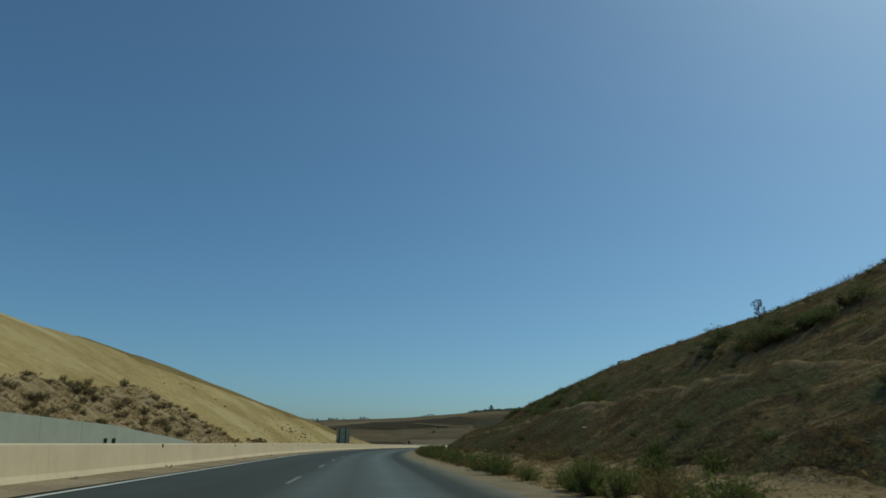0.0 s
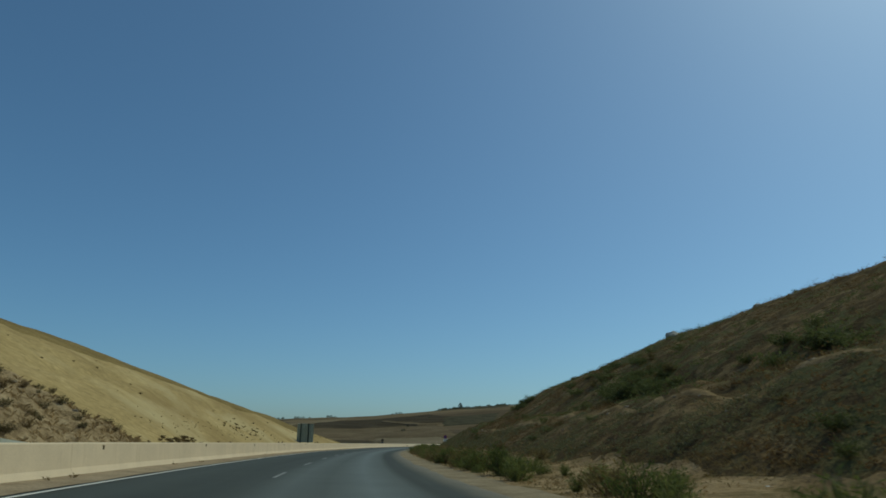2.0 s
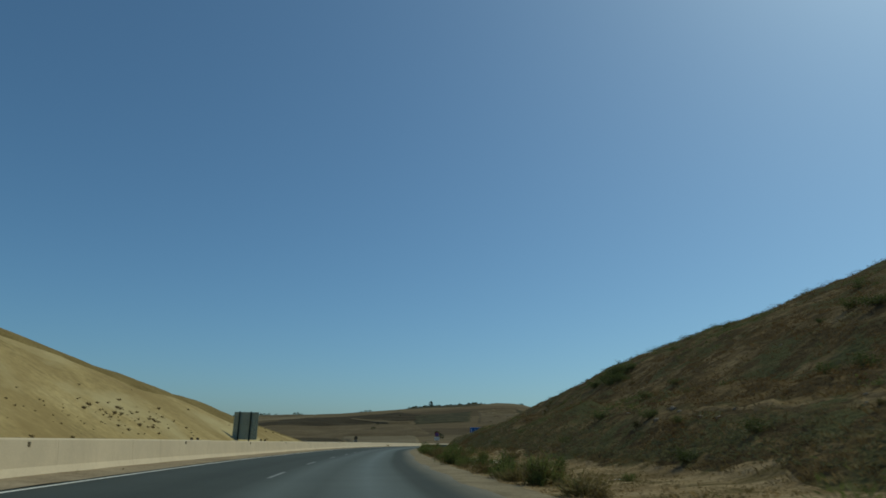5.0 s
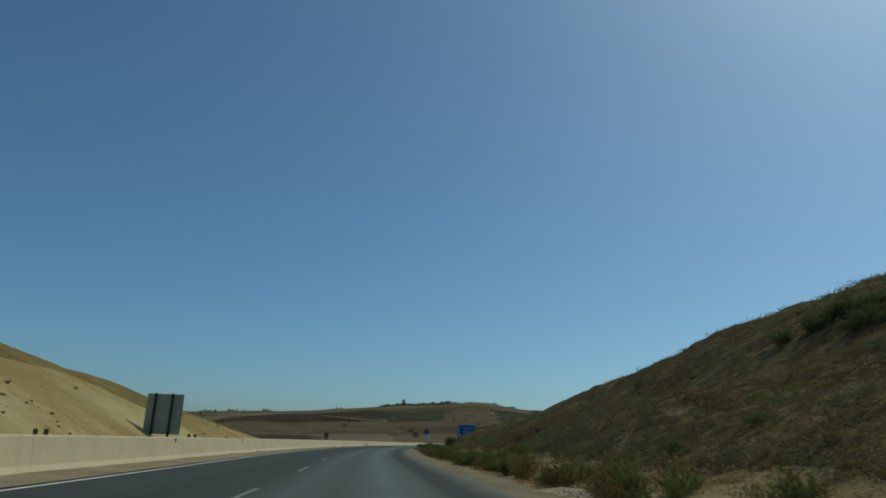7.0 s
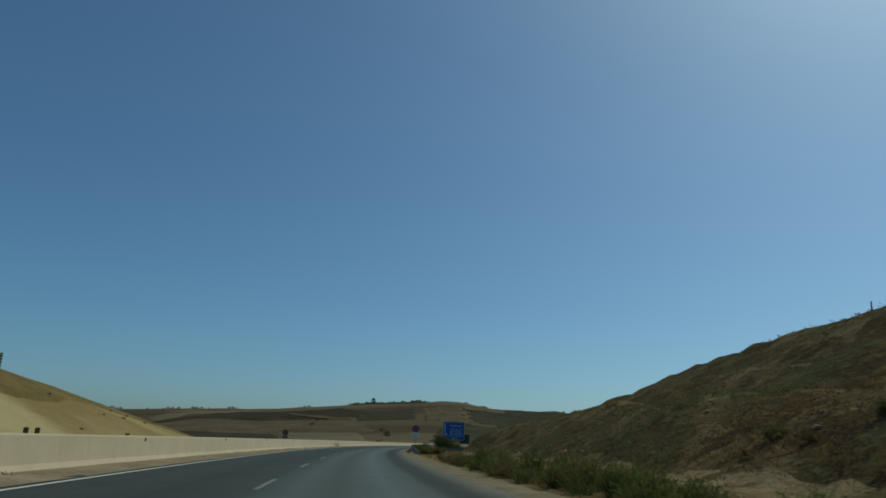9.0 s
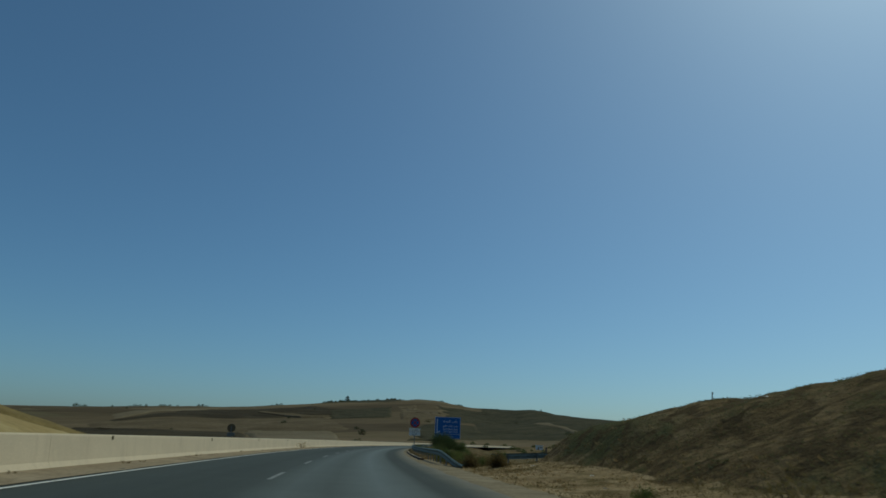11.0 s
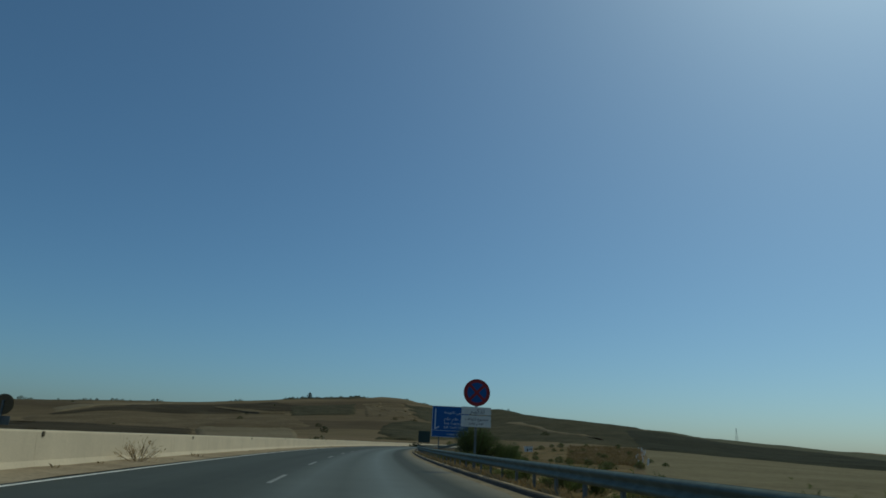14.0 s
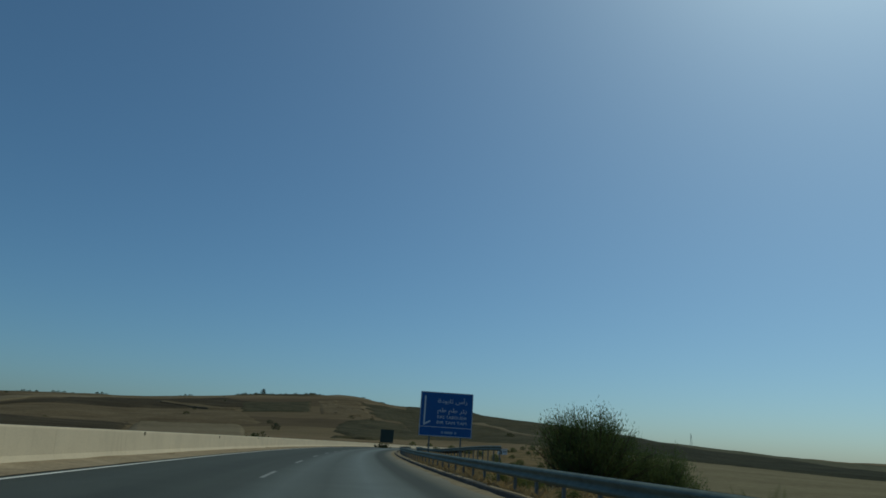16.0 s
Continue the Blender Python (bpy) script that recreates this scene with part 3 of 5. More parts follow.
def build_barrier():
    root = tagged(new("concrete_barrier"), "continuous cast concrete median barrier, sun-bleached and stained", "barrier")
    step = 6.0
    me = barrier_segment_mesh(step)
    cap = bmesh.new()
    bmesh.ops.create_cube(cap, size=1, matrix=Matrix.Diagonal((0.045, 0.11, 0.13, 1)))
    bmesh.ops.bevel(cap, geom=cap.edges[:], offset=0.012, segments=1, affect="EDGES")
    refl = bpy.data.meshes.new("reflector")
    cap.to_mesh(refl)
    cap.free()
    refl.materials.append(M_BROWN)
    for i in range(112):
        s = -36 + i * step
        ob = new("segment", me)
        ob.parent = root
        p, q = at(s, -7.60), at(s + step, -7.60)
        d = q - p
        ob.matrix_local = pose(p.x, p.y, between(s, BARRIER_FOOT), 0, 0, math.degrees(math.atan2(-d.x, d.y))) @ Matrix.Diagonal((1, d.length / step, 1, 1))
    for i in range(34):
        s = 12.7 + 14.6 * i
        ob = new("reflector", refl)
        ob.parent = root
        ob.matrix_local = spot(s, -7.46, 0.80 + 0.02 * math.sin(i * 2.1))


build_barrier()


# ---- lane dashes ----
def build_dashes():
    n = 8
    for i in range(48):
        s0 = 18.6 - 11.9 * 4 + 11.9 * i
        verts = []
        for j in range(n + 1):
            s = s0 + 3.8 * j / n
            for r in (-1.82, -1.70):
                verts.append(at(s, r, 0.005))
        faces = [(2 * j, 2 * j + 1, 2 * j + 3, 2 * j + 2) for j in range(n)]
        tagged(new("lane_dash", mesh_of("lane_dash", verts, faces, M_DASH)), "worn white dash of the lane line", "road marking", "lane dashes", "structure")


build_dashes()
tagged(grid_uv("kerb", steps(222, 430, (430, 2.0)), [4.05, 4.07, 4.10, 4.30, 4.34], lambda s, r: (0.0, 0.10, 0.125, 0.125, -0.02)[[4.05, 4.07, 4.10, 4.30, 4.34].index(r)] + 0.02 * fbm(s, 0, 3.0, 3, 2.0), M_KERB, False),
       "low dark asphalt kerb along the shoulder", "kerb", kind="structure")
# paler strip laid over the kerb's top face
tagged(grid_uv("kerb_dust", steps(222, 430, (430, 1.0)), [4.12, 4.20, 4.29], lambda s, r: 0.129 + 0.02 * fbm(s, 0, 3.0, 3, 2.0) - 0.012 * smooth01(2 * fbm(s, r, 1.5, 3, 5.0)), M_SAND),
       "pale strip along the kerb's top", "kerb", kind="structure")



# ---- guard rails ----
BEAM = ((0.0, -0.155), (0.02, -0.15), (0.075, -0.105), (0.08, -0.085), (0.075, -0.065), (0.015, -0.02), (0.01, 0.0), (0.015, 0.02), (0.075, 0.065), (0.08, 0.085),
        (0.075, 0.105), (0.02, 0.15), (0.0, 0.155))


def guard_rail(label, line, top, side, piece=4.0, post_gap=2.0):
    """A W-beam rail along line(u) = (s, r), u in metres, with its top at top(u); side -1 faces the road."""
    root = tagged(new("guard_rail"), label, "guard rail")
    total = line(None)
    us = np.arange(0, total, piece)
    for k, u0 in enumerate(us):
        u1 = min(u0 + piece + 0.06, total)
        n = 5
        verts = []
        for i in range(n):
            u = u0 + (u1 - u0) * i / (n - 1)
            (s, r), z = line(u), top(u)
            for dx, dz in BEAM:
                verts.append(at(s, r + side * dx * (1 + 0.02 * (k % 2)), z - 0.155 + dz))
        for i in range(n):
            u = u0 + (u1 - u0) * i / (n - 1)
            (s, r), z = line(u), top(u)
            for dx, dz in BEAM:
                verts.append(at(s, r + side * (dx - 0.006), z - 0.155 + dz))
        m, off = len(BEAM), n * len(BEAM)
        faces = []
        for i in range(n - 1):
            for j in range(m - 1):
                f = (i * m + j, i * m + j + 1, (i + 1) * m + j + 1, (i + 1) * m + j)
                faces += [f, tuple(v + off for v in f[::-1])]
            for j in (0, m - 1):
                a, b = i * m + j, (i + 1) * m + j
                faces.append((a, b, b + off, a + off))
        ob = new("beam", mesh_of("beam", verts, faces, M_STEEL, True))
        ob.parent = root
    bm = bmesh.new()
    for x, y, w, d in ((0, 0, 0.012, 0.10), (0.028, 0.05, 0.055, 0.01), (0.028, -0.05, 0.055, 0.01)):
        bmesh.ops.create_cube(bm, size=1, matrix=pose(x, y, 0.0) @ Matrix.Diagonal((w, d, 1.0, 1)))
    post = bpy.data.meshes.new("post")
    bm.to_mesh(post)
    bm.free()
    post.materials.append(M_POST)
    u = 1.0
    while u < total:
        (s, r), z = line(u), top(u)
        if z > 0.3:
            ob = new("post", post)
            ob.parent = root
            foot = min(-0.25, right_land(s, r) - 0.3)
            ob.matrix_local = spot(s, r - side * 0.05, (foot + z - 0.03) / 2) @ Matrix.Diagonal((1, 1, z - 0.03 - foot, 1))
        u += post_gap
    return root


guard_rail("galvanised steel guard rail along the kerb with a sunken end",
           lambda u: 208.0 if u is None else (209.0 + u, 4.68 + 0.35 * smooth01((8 - u) / 8)), lambda u: 0.72 - 0.55 * smooth01((7.5 - u) / 7.5), -1)
guard_rail("galvanised steel guard rail running away beside the hill's foot",
           lambda u: 16.0 if u is None else (216.2 + u * 0.42, 7.6 + u * 0.9), lambda u: 0.60 + 0.042 * u, -1)
guard_rail("second galvanised guard rail behind the blue sign",
           lambda u: 118.0 if u is None else (304.0 + u, 9.6 - 2.6 * smooth01(u / 80)), lambda u: 0.80 + 0.55 * smooth01((40 - u) / 40), -1)


# ---- writing ----
def lettering(body, height, mat, name="lettering"):
    """A flat mesh of the built-in font, centred, of the given capital height, facing -y."""
    cu = bpy.data.curves.new(name, "FONT")
    cu.body, cu.size, cu.align_x, cu.align_y = body, 1.0, "CENTER", "CENTER"
    cu.resolution_u = 3
    tmp = new(name, cu)
    bpy.context.view_layer.update()
    me = bpy.data.meshes.new_from_object(tmp.evaluated_get(bpy.context.evaluated_depsgraph_get()))
    bpy.data.objects.remove(tmp)
    me.materials.clear()
    me.materials.append(mat)
    me.transform(Matrix.Scale(height / 0.70, 4))
    me.transform(Matrix.Rotation(radians(90), 4, "X"))
    ob = new(name, me)
    return ob


def split_words(ob, gap):
    """Cuts a line of writing into one part for each word, at gaps wider than given."""
    bm = bmesh.new()
    bm.from_mesh(ob.data)
    faces = sorted(bm.faces, key=lambda f: min(v.co.x for v in f.verts))
    words, reach = [], None
    for f in faces:
        a, b = min(v.co.x for v in f.verts), max(v.co.x for v in f.verts)
        if reach is None or a > reach + gap:
            words.append([])
        words[-1].append(f)
        reach = b if reach is None else max(reach, b)
    for w in words[1:]:
        me = bpy.data.meshes.new("word")
        me.from_pydata([tuple(v.co) for f in w for v in f.verts], [], [tuple(range(k - n, k)) for n, k in zip((len(f.verts) for f in w), itertools.accumulate(len(f.verts) for f in w))])
        me.materials.append(ob.data.materials[0])
        piece = new("word", me)
        piece.parent = ob.parent
        piece.matrix_basis = ob.matrix_basis.copy()
    bmesh.ops.delete(bm, geom=[f for w in words[1:] for f in w], context="FACES")
    bm.to_mesh(ob.data)
    bm.free()
    ob.name = "word"


def arabic(codes):
    """Joined letter shapes, given in reading order, laid out from right to left."""
    return "".join(chr(c) for c in codes[::-1])


def box_bm(w, d, h, bevel=0.0, at_=(0, 0, 0)):
    bm = bmesh.new()
    bmesh.ops.create_cube(bm, size=1, matrix=pose(*at_) @ Matrix.Diagonal((w, d, h, 1)))
    if bevel:
        bmesh.ops.bevel(bm, geom=bm.edges[:], offset=bevel, segments=2, affect="EDGES")
    return bm


def disc_bm(radius, depth, n=48):
    bm = bmesh.new()
    bmesh.ops.create_cone(bm, cap_ends=True, segments=n, radius1=radius, radius2=radius, depth=depth, matrix=pose(0, 0, 0, 90))
    return bm


def moved(ob, m):
    ob.matrix_local = m
    return ob


# ---- blue exit sign ----
def build_blue_sign():
    root = tagged(new("exit_sign"), "large blue motorway exit sign with white lettering on two posts", "road sign")
    w, h, low = 5.9, 4.8, 2.25
    part("panel", box_bm(w, 0.06, h, 0.015, (0, 0, low + h / 2)), M_BLUE, root)
    border = bmesh.new()
    for x, z, a, b in ((0, low + 0.05, w - 0.06, 0.05), (0, low + h - 0.05, w - 0.06, 0.05), (-w / 2 + 0.05, low + h / 2, 0.05, h - 0.06), (w / 2 - 0.05, low + h / 2, 0.05, h - 0.06),
                       (0, low + 1.0, w - 0.12, 0.055)):
        bmesh.ops.create_cube(border, size=1, matrix=pose(x, -0.034, z) @ Matrix.Diagonal((a, 0.008, b, 1)))
    part("border", border, M_WHITE, root, "white border and dividing line")
    arrow = bmesh.new()
    bmesh.ops.create_cube(arrow, size=1, matrix=pose(-2.42, -0.035, low + 2.75) @ Matrix.Diagonal((0.17, 0.01, 3.2, 1)))
    bmesh.ops.create_cube(arrow, size=1, matrix=pose(-2.10, -0.036, low + 1.42, 0, 62) @ Matrix.Diagonal((0.17, 0.01, 0.80, 1)))
    part("arrow", arrow, M_WHITE, root, "white exit arrow")
    ras = arabic((0xFEAD, 0xFE83, 0xFEB1, 0x20, 0xFE97, 0xFE8E, 0xFE91, 0xFEEE, 0xFEA9, 0x00F6))
    bir = arabic((0xFE91, 0xFE8C, 0xFEAE, 0x20, 0xFEC3, 0xFEE2, 0x20, 0xFEC3, 0xFEE2))
    for body, z, size in ((ras, 3.85, 0.46), (bir, 2.84, 0.46), ("RAS TABOUDA", 2.08, 0.33), ("BIR TAM TAM", 1.50, 0.33)):
        t = lettering(body, size, M_WHITE)
        t.parent = root
        xs = [v.co.x for v in t.data.vertices]
        wide = max(xs) - min(xs)
        moved(t, pose(0.65, -0.036, low + z) @ Matrix.Diagonal((min(1.25, 3.3 / wide), 1, 1, 1)))
        split_words(t, size * 0.28)
    bars = bmesh.new()
    for x, a in ((-0.35, 0.22), (0.35, 0.95), (1.12, 0.22)):
        bmesh.ops.create_cube(bars, size=1, matrix=pose(x, -0.034, low + 0.45) @ Matrix.Diagonal((a, 0.008, 0.24, 1)))
    part("lettering", bars, plain("pale blue-grey lettering", (0.30, 0.38, 0.50), 0.5, 0, 0.1), root)
    for x in (-1.75, 1.75):
        bm = box_bm(0.16, 0.16, low + h + 0.3, 0.01, (x, 0.115, (low + h - 0.3) / 2 - 0.15))
        part("post", bm, M_POST, root, "grey steel post")
    root.matrix_local = pose(30.9, 332.8, -0.1, 0, 0, -16.0)


build_blue_sign()


# ---- round no-stopping sign with two plates ----
def blue_sector(turn):
    bm = bmesh.new()
    pts = []
    R, gap = 0.405, 0.055
    c = radians(45)
    pts.append((0.0, gap * math.sqrt(2)))
    for i in range(13):
        a = c + (math.pi / 2) * i / 12
        x, z = R * math.cos(a), R * math.sin(a)
        if z - abs(x) < gap * math.sqrt(2):
            k = math.copysign(1, x)
            m = (math.sqrt(2 * R * R - 2 * gap * gap) - gap * math.sqrt(2)) / 2
            x, z = k * m, m + gap * math.sqrt(2)
        pts.append((x, z))
    ca, sa = math.cos(turn), math.sin(turn)
    for y in (-0.006, 0.0):
        for x, z in pts:
            bm.verts.new((x * ca - z * sa, y, x * sa + z * ca))
    bm.verts.ensure_lookup_table()
    n = len(pts)
    bm.faces.new([bm.verts[i] for i in range(n)])
    for i in range(n):
        j = (i + 1) % n
        bm.faces.new([bm.verts[i], bm.verts[n + i], bm.verts[n + j], bm.verts[j]])
    bmesh.ops.recalc_face_normals(bm, faces=bm.faces[:])
    return bm


def build_round_sign():
    root = tagged(new("no_stopping_sign"), "round red and blue no-stopping sign above two white plates", "road sign")
    z = 3.16
    disc = moved(part("disc", disc_bm(0.555, 0.03), M_RED, root, "red-rimmed round plate"), pose(0, -0.07, z))
    for i in range(4):
        f = part("field", blue_sector(i * math.pi / 2), M_BLUE, disc, "blue sector")
        moved(f, pose(0, -0.0152, 0))
    up = moved(part("plate", box_bm(1.23, 0.02, 0.305, 0.006), M_PLATE, root, "off-white plate with black Arabic lettering"), pose(0, -0.07, z - 0.74))
    lo = moved(part("plate", box_bm(1.24, 0.02, 0.455, 0.006), M_PLATE, root, "off-white plate with two lines of black lettering"), pose(0, -0.07, z - 1.16))
    word = lettering(arabic((0xFE97, 0xFEAC, 0xFEDB, 0xFEF4, 0x0640, 0xFEAE)), 0.19, M_BLACK)
    word.parent = up
    word.matrix_local = pose(0.05, -0.0115, -0.01)
    line = lettering(arabic((0xFEE3, 0xFEE4, 0xFEE8, 0x0640, 0xFEEE, 0xFEC9, 0x20, 0xFE8D, 0xFEDF, 0xFE98, 0xFEEE, 0xFED7, 0xFED2)), 0.115, M_BLACK)
    line.parent = lo
    line.matrix_local = pose(0.02, -0.0115, 0.09)
    split_words(line, 0.03)
    last = lettering("21/03 " + chr(0x0648) + " 4/89", 0.085, M_BLACK)
    last.parent = lo
    last.matrix_local = pose(0.0, -0.0115, -0.11)
    split_words(last, 0.03)
    part("post", box_bm(0.09, 0.06, z + 1.1, 0.006, (0, -0.02, (z + 1.1) / 2 - 0.75)), M_POST, root, "dark steel channel post")
    root.matrix_local = spot(256.3, 4.85, 0.0, 1.0, 0, 0.0)


build_round_sign()


# ---- signs beyond the barrier, seen from behind ----
def build_board_back():
    root = tagged(new("motorway_sign_back"), "back of a ribbed grey aluminium sign board on dark posts", "road sign")
    w, low, high = 3.66, 0.98, 4.98
    n = 24
    step = (high - low) / n
    bm = box_bm(w, 0.05, step - 0.045, 0.012)
    plank = bpy.data.meshes.new("plank")
    bm.to_mesh(plank)
    bm.free()
    plank.materials.append(M_ALU)
    for i in range(n):
        ob = new("plank", plank)
        ob.parent = root
        ob.matrix_local = pose(0, 0, low + step * (i + 0.5))
    sheet = part("face", box_bm(w + 0.02, 0.02, high - low, 0, (0, 0.036, (low + high) / 2)), M_GREENSTEEL, root, "dark front sheet")
    for x in (-0.98, 0.72):
        bm = box_bm(0.20, 0.02, high + 0.55, 0, (x, -0.035, high / 2 - 0.22))
        bmesh.ops.create_cube(bm, size=1, matrix=pose(x, -0.12, high / 2 - 0.22) @ Matrix.Diagonal((0.02, 0.16, high + 0.55, 1)))
        bmesh.ops.create_cube(bm, size=1, matrix=pose(x, -0.205, high / 2 - 0.22) @ Matrix.Diagonal((0.20, 0.02, high + 0.55, 1)))
        part("post", bm, M_GREENSTEEL, root, "dark steel H-section post")
    root.matrix_local = spot(186.0, -21.5, 0.0, 0.0)


build_board_back()


def build_disc_back(s, r, z, radius=0.50):
    root = tagged(new("round_sign_back"), "dark back of a round road sign on a post", "road sign")
    moved(part("disc", disc_bm(radius, 0.03), M_BROWN, root, "dark back of a round plate"), pose(0, 0.05, z))
    part("plate", box_bm(0.9, 0.02, 0.42, 0.004, (0, 0.05, z - radius - 0.25)), M_POST, root)
    part("post", box_bm(0.09, 0.06, z + 0.7, 0.005, (0, 0, (z + 0.7) / 2 - 0.5)), M_POST, root)
    root.matrix_local = spot(s, r, 0.0)


build_disc_back(263.4, -17.3, 1.90)


def build_far_board():
    root = tagged(new("distant_sign_back"), "dark back of a large sign board far along the motorway", "road sign")
    x, y = 79.0, 536.0
    g = far_land(x, y)
    part("board", box_bm(5.4, 0.12, 5.2, 0.03, (0, 0, 5.6)), M_GREENSTEEL, root)
    for dx in (-1.6, 1.6):
        part("post", box_bm(0.2, 0.2, 8.4, 0.02, (dx, 0.17, 3.4)), M_GREENSTEEL, root)
    root.matrix_local = pose(x, y, g - 0.3, 0, 0, -14)


build_far_board()


def build_marker(s, r, mat, label):
    """A pair of small marker plates on short stakes."""
    root = tagged(new("marker_post"), label, "marker post")
    for x in (-0.32, 0.32):
        stake = part("stake", box_bm(0.06, 0.05, 1.3, 0.004, (x, 0, 0.45)), M_POST, root)
        part("plate", box_bm(0.30, 0.04, 0.36, 0.02, (x, -0.05, 0.9)), mat, stake)
    root.matrix_local = spot(s, r, 0.0, rng.uniform(-14, 14))


build_marker(55.9, -20.4, M_GREEN, "pair of small green marker plates on stakes")
for s_ in (160.0, 192.0):
    build_marker(s_, -20.2, M_BROWN, "pair of small dull brown marker plates on stakes")


# ---- lining wall and rough bank across the motorway ----
def build_lining():
    root = tagged(new("retaining_wall"), "low grey-green concrete retaining wall at the foot of the bank", "wall")
    top = lambda s: between(s, ((-60, 3.2), (20, 2.75), (42, 2.45), (58, 2.1), (78, 0.95), (88, 0.1)))
    for i in range(24):
        s0, s1 = -56 + 6.0 * i, -56 + 6.0 * (i + 1) - 0.03
        verts = []
        for s in (s0, s1):
            h = max(top(s), 0.06)
            for r, z in ((-20.75, -0.2), (-20.95, h), (-21.4, h), (-21.6, -0.2)):
                verts.append(at(s, r, z))
        faces = [(0, 4, 5, 1), (1, 5, 6, 2), (2, 6, 7, 3), (0, 1, 2, 3), (7, 6, 5, 4)]
        ob = new("wall_panel", mesh_of("wall_panel", verts, [f[::-1] for f in faces], M_WALL))
        ob.parent = root


build_lining()


def bank_top(s):
    return between(s, ((-60, 31), (56, 30.8), (70, 32.4), (78, 32.6), (89, 33.8), (95, 34.4), (96.5, 30), (98.5, 26), (101, 22.5), (104, 20.5)))


def bank_height(s, r):
    d = -r
    inside = min(smooth01((bank_top(s) - d + 0.4) / 1.6), smooth01((d - 20.8) / 0.8), smooth01((106 - s) / 3))
    return left_land(s, d) - 0.5 + inside * (0.95 + 0.55 * fbm(s, d, 3.2, 5, 6.1))


tagged(grid_uv("rocky_bank", steps(-60, 106, (106, 0.6)), [-d for d in steps(20.7, 37.2, (37.2, 0.5))], bank_height, M_BANK),
       "rough brown rocky bank with scrub above the wall", "bank", kind="structure")


# ---- plants ----
# lightened and greened: the glare veil over the lower slope is painted in
M_LEAF_COVER = leaf_mat("olive and brown cushion plants", (0.158, 0.142, 0.075), (0.142, 0.158, 0.079))
M_LEAF_WEED = leaf_mat("drying yellow-brown weeds", (0.150, 0.112, 0.044), (0.250, 0.200, 0.085))
M_LEAF_BANK = leaf_mat("brown-green bank scrub", (0.085, 0.074, 0.032), (0.165, 0.140, 0.066))
M_LEAF_RUSSET = leaf_mat("russet dry scrub", (0.208, 0.130, 0.057), (0.135, 0.092, 0.043))
M_LEAF_HILL = leaf_mat("green hill scrub leaves", (0.074, 0.092, 0.032), (0.150, 0.170, 0.062))
M_LEAF_BUSH = leaf_mat("feathery grey-green shoots", (0.058, 0.082, 0.028), (0.130, 0.165, 0.060))


def tube(bm, path, r0, r1, sides=5):
    """A tapered tube along a path of points."""
    rings = []
    n = len(path)
    for i, p in enumerate(path):
        d = (path[min(i + 1, n - 1)] - path[max(i - 1, 0)]).normalized()
        a = d.cross(Vector((0.3, 0.9, 0.2))).normalized()
        b = d.cross(a)
        r = r0 + (r1 - r0) * i / (n - 1)
        rings.append([bm.verts.new(p + (a * math.cos(t) + b * math.sin(t)) * r) for t in (2 * math.pi * k / sides for k in range(sides))])
    for u, v in zip(rings, rings[1:]):
        for k in range(sides):
            bm.faces.new((u[k], u[(k + 1) % sides], v[(k + 1) % sides], v[k]))


def leaf_mesh(name, leaves, mat):
    """Leaves as narrow rhombs: rows of centre, direction, length and width."""
    verts, faces = [], []
    for c, d, l, w in leaves:
        side = d.cross(Vector((rng.uniform(-1, 1), rng.uniform(-1, 1), rng.uniform(-1, 1)))).normalized() * w
        k = len(verts)
        verts += [c - d * l * 0.5, c + side * 0.5, c + d * l * 0.5, c - side * 0.5]
        faces.append((k, k + 1, k + 2, k + 3))
    return mesh_of(name, verts, faces, mat)


def around(spread=1.0, up=0.0):
    v = Vector((rng.gauss(0, 1), rng.gauss(0, 1), rng.gauss(0, 1) * spread + up))
    return v.normalized()


def shrub(name, label, category, w, h, mat, stems=9, per=40, leaf=(0.09, 0.03), upright=0.6, group="", flat=0.0):
    """A bush of curved stems and many small leaves, as wide and high as given."""
    root = tagged(new(name), label, category, group)
    bm, leaves = bmesh.new(), []
    for i in range(stems):
        a = 2 * math.pi * (i + rng.uniform(-0.4, 0.4)) / stems
        reach = rng.uniform(0.25, 1.0) * w / 2
        top = h * (1 - 0.55 * (reach / (w / 2)) ** 2) * rng.uniform(0.75, 1.08)
        path = []
        for k in range(4):
            u = k / 3
            x = reach * (u ** (1.1 - 0.4 * upright))
            path.append(Vector((math.cos(a) * x + rng.uniform(-1, 1) * 0.03 * w * u, math.sin(a) * x + rng.uniform(-1, 1) * 0.03 * w * u, top * u - 0.06 * h)))
        tube(bm, path, 0.012 * h + 0.006, 0.003 * h, 3)
        for j in range(per):
            u = rng.uniform(0.22, 1.0) ** 0.8
            f = u * 3
            k = min(int(f), 2)
            p = path[k].lerp(path[k + 1], f - k)
            d = (path[k + 1] - path[k]).normalized() * upright + around(0.7, 0.2) * (1.2 - upright)
            d.normalize()
            c = p + around() * min(rng.uniform(0.02, 0.16) * w, 0.34) * (0.5 + 0.6 * u)
            if c.z < 0.02 * h:
                c.z = 0.02 * h + rng.random() * 0.1 * h
            l = leaf[0] * rng.uniform(0.6, 1.4)
            leaves.append((c, d, l, leaf[1] * rng.uniform(0.7, 1.3)))
    bmesh.ops.pointmerge(bm, verts=[v for v in bm.verts if v.co.z < 0], merge_co=Vector((0, 0, -0.06 * h)))
    part("branchwork", bm, M_BARK, root)
    f = new("foliage", leaf_mesh("foliage", leaves, mat))
    f.parent = root
    return root


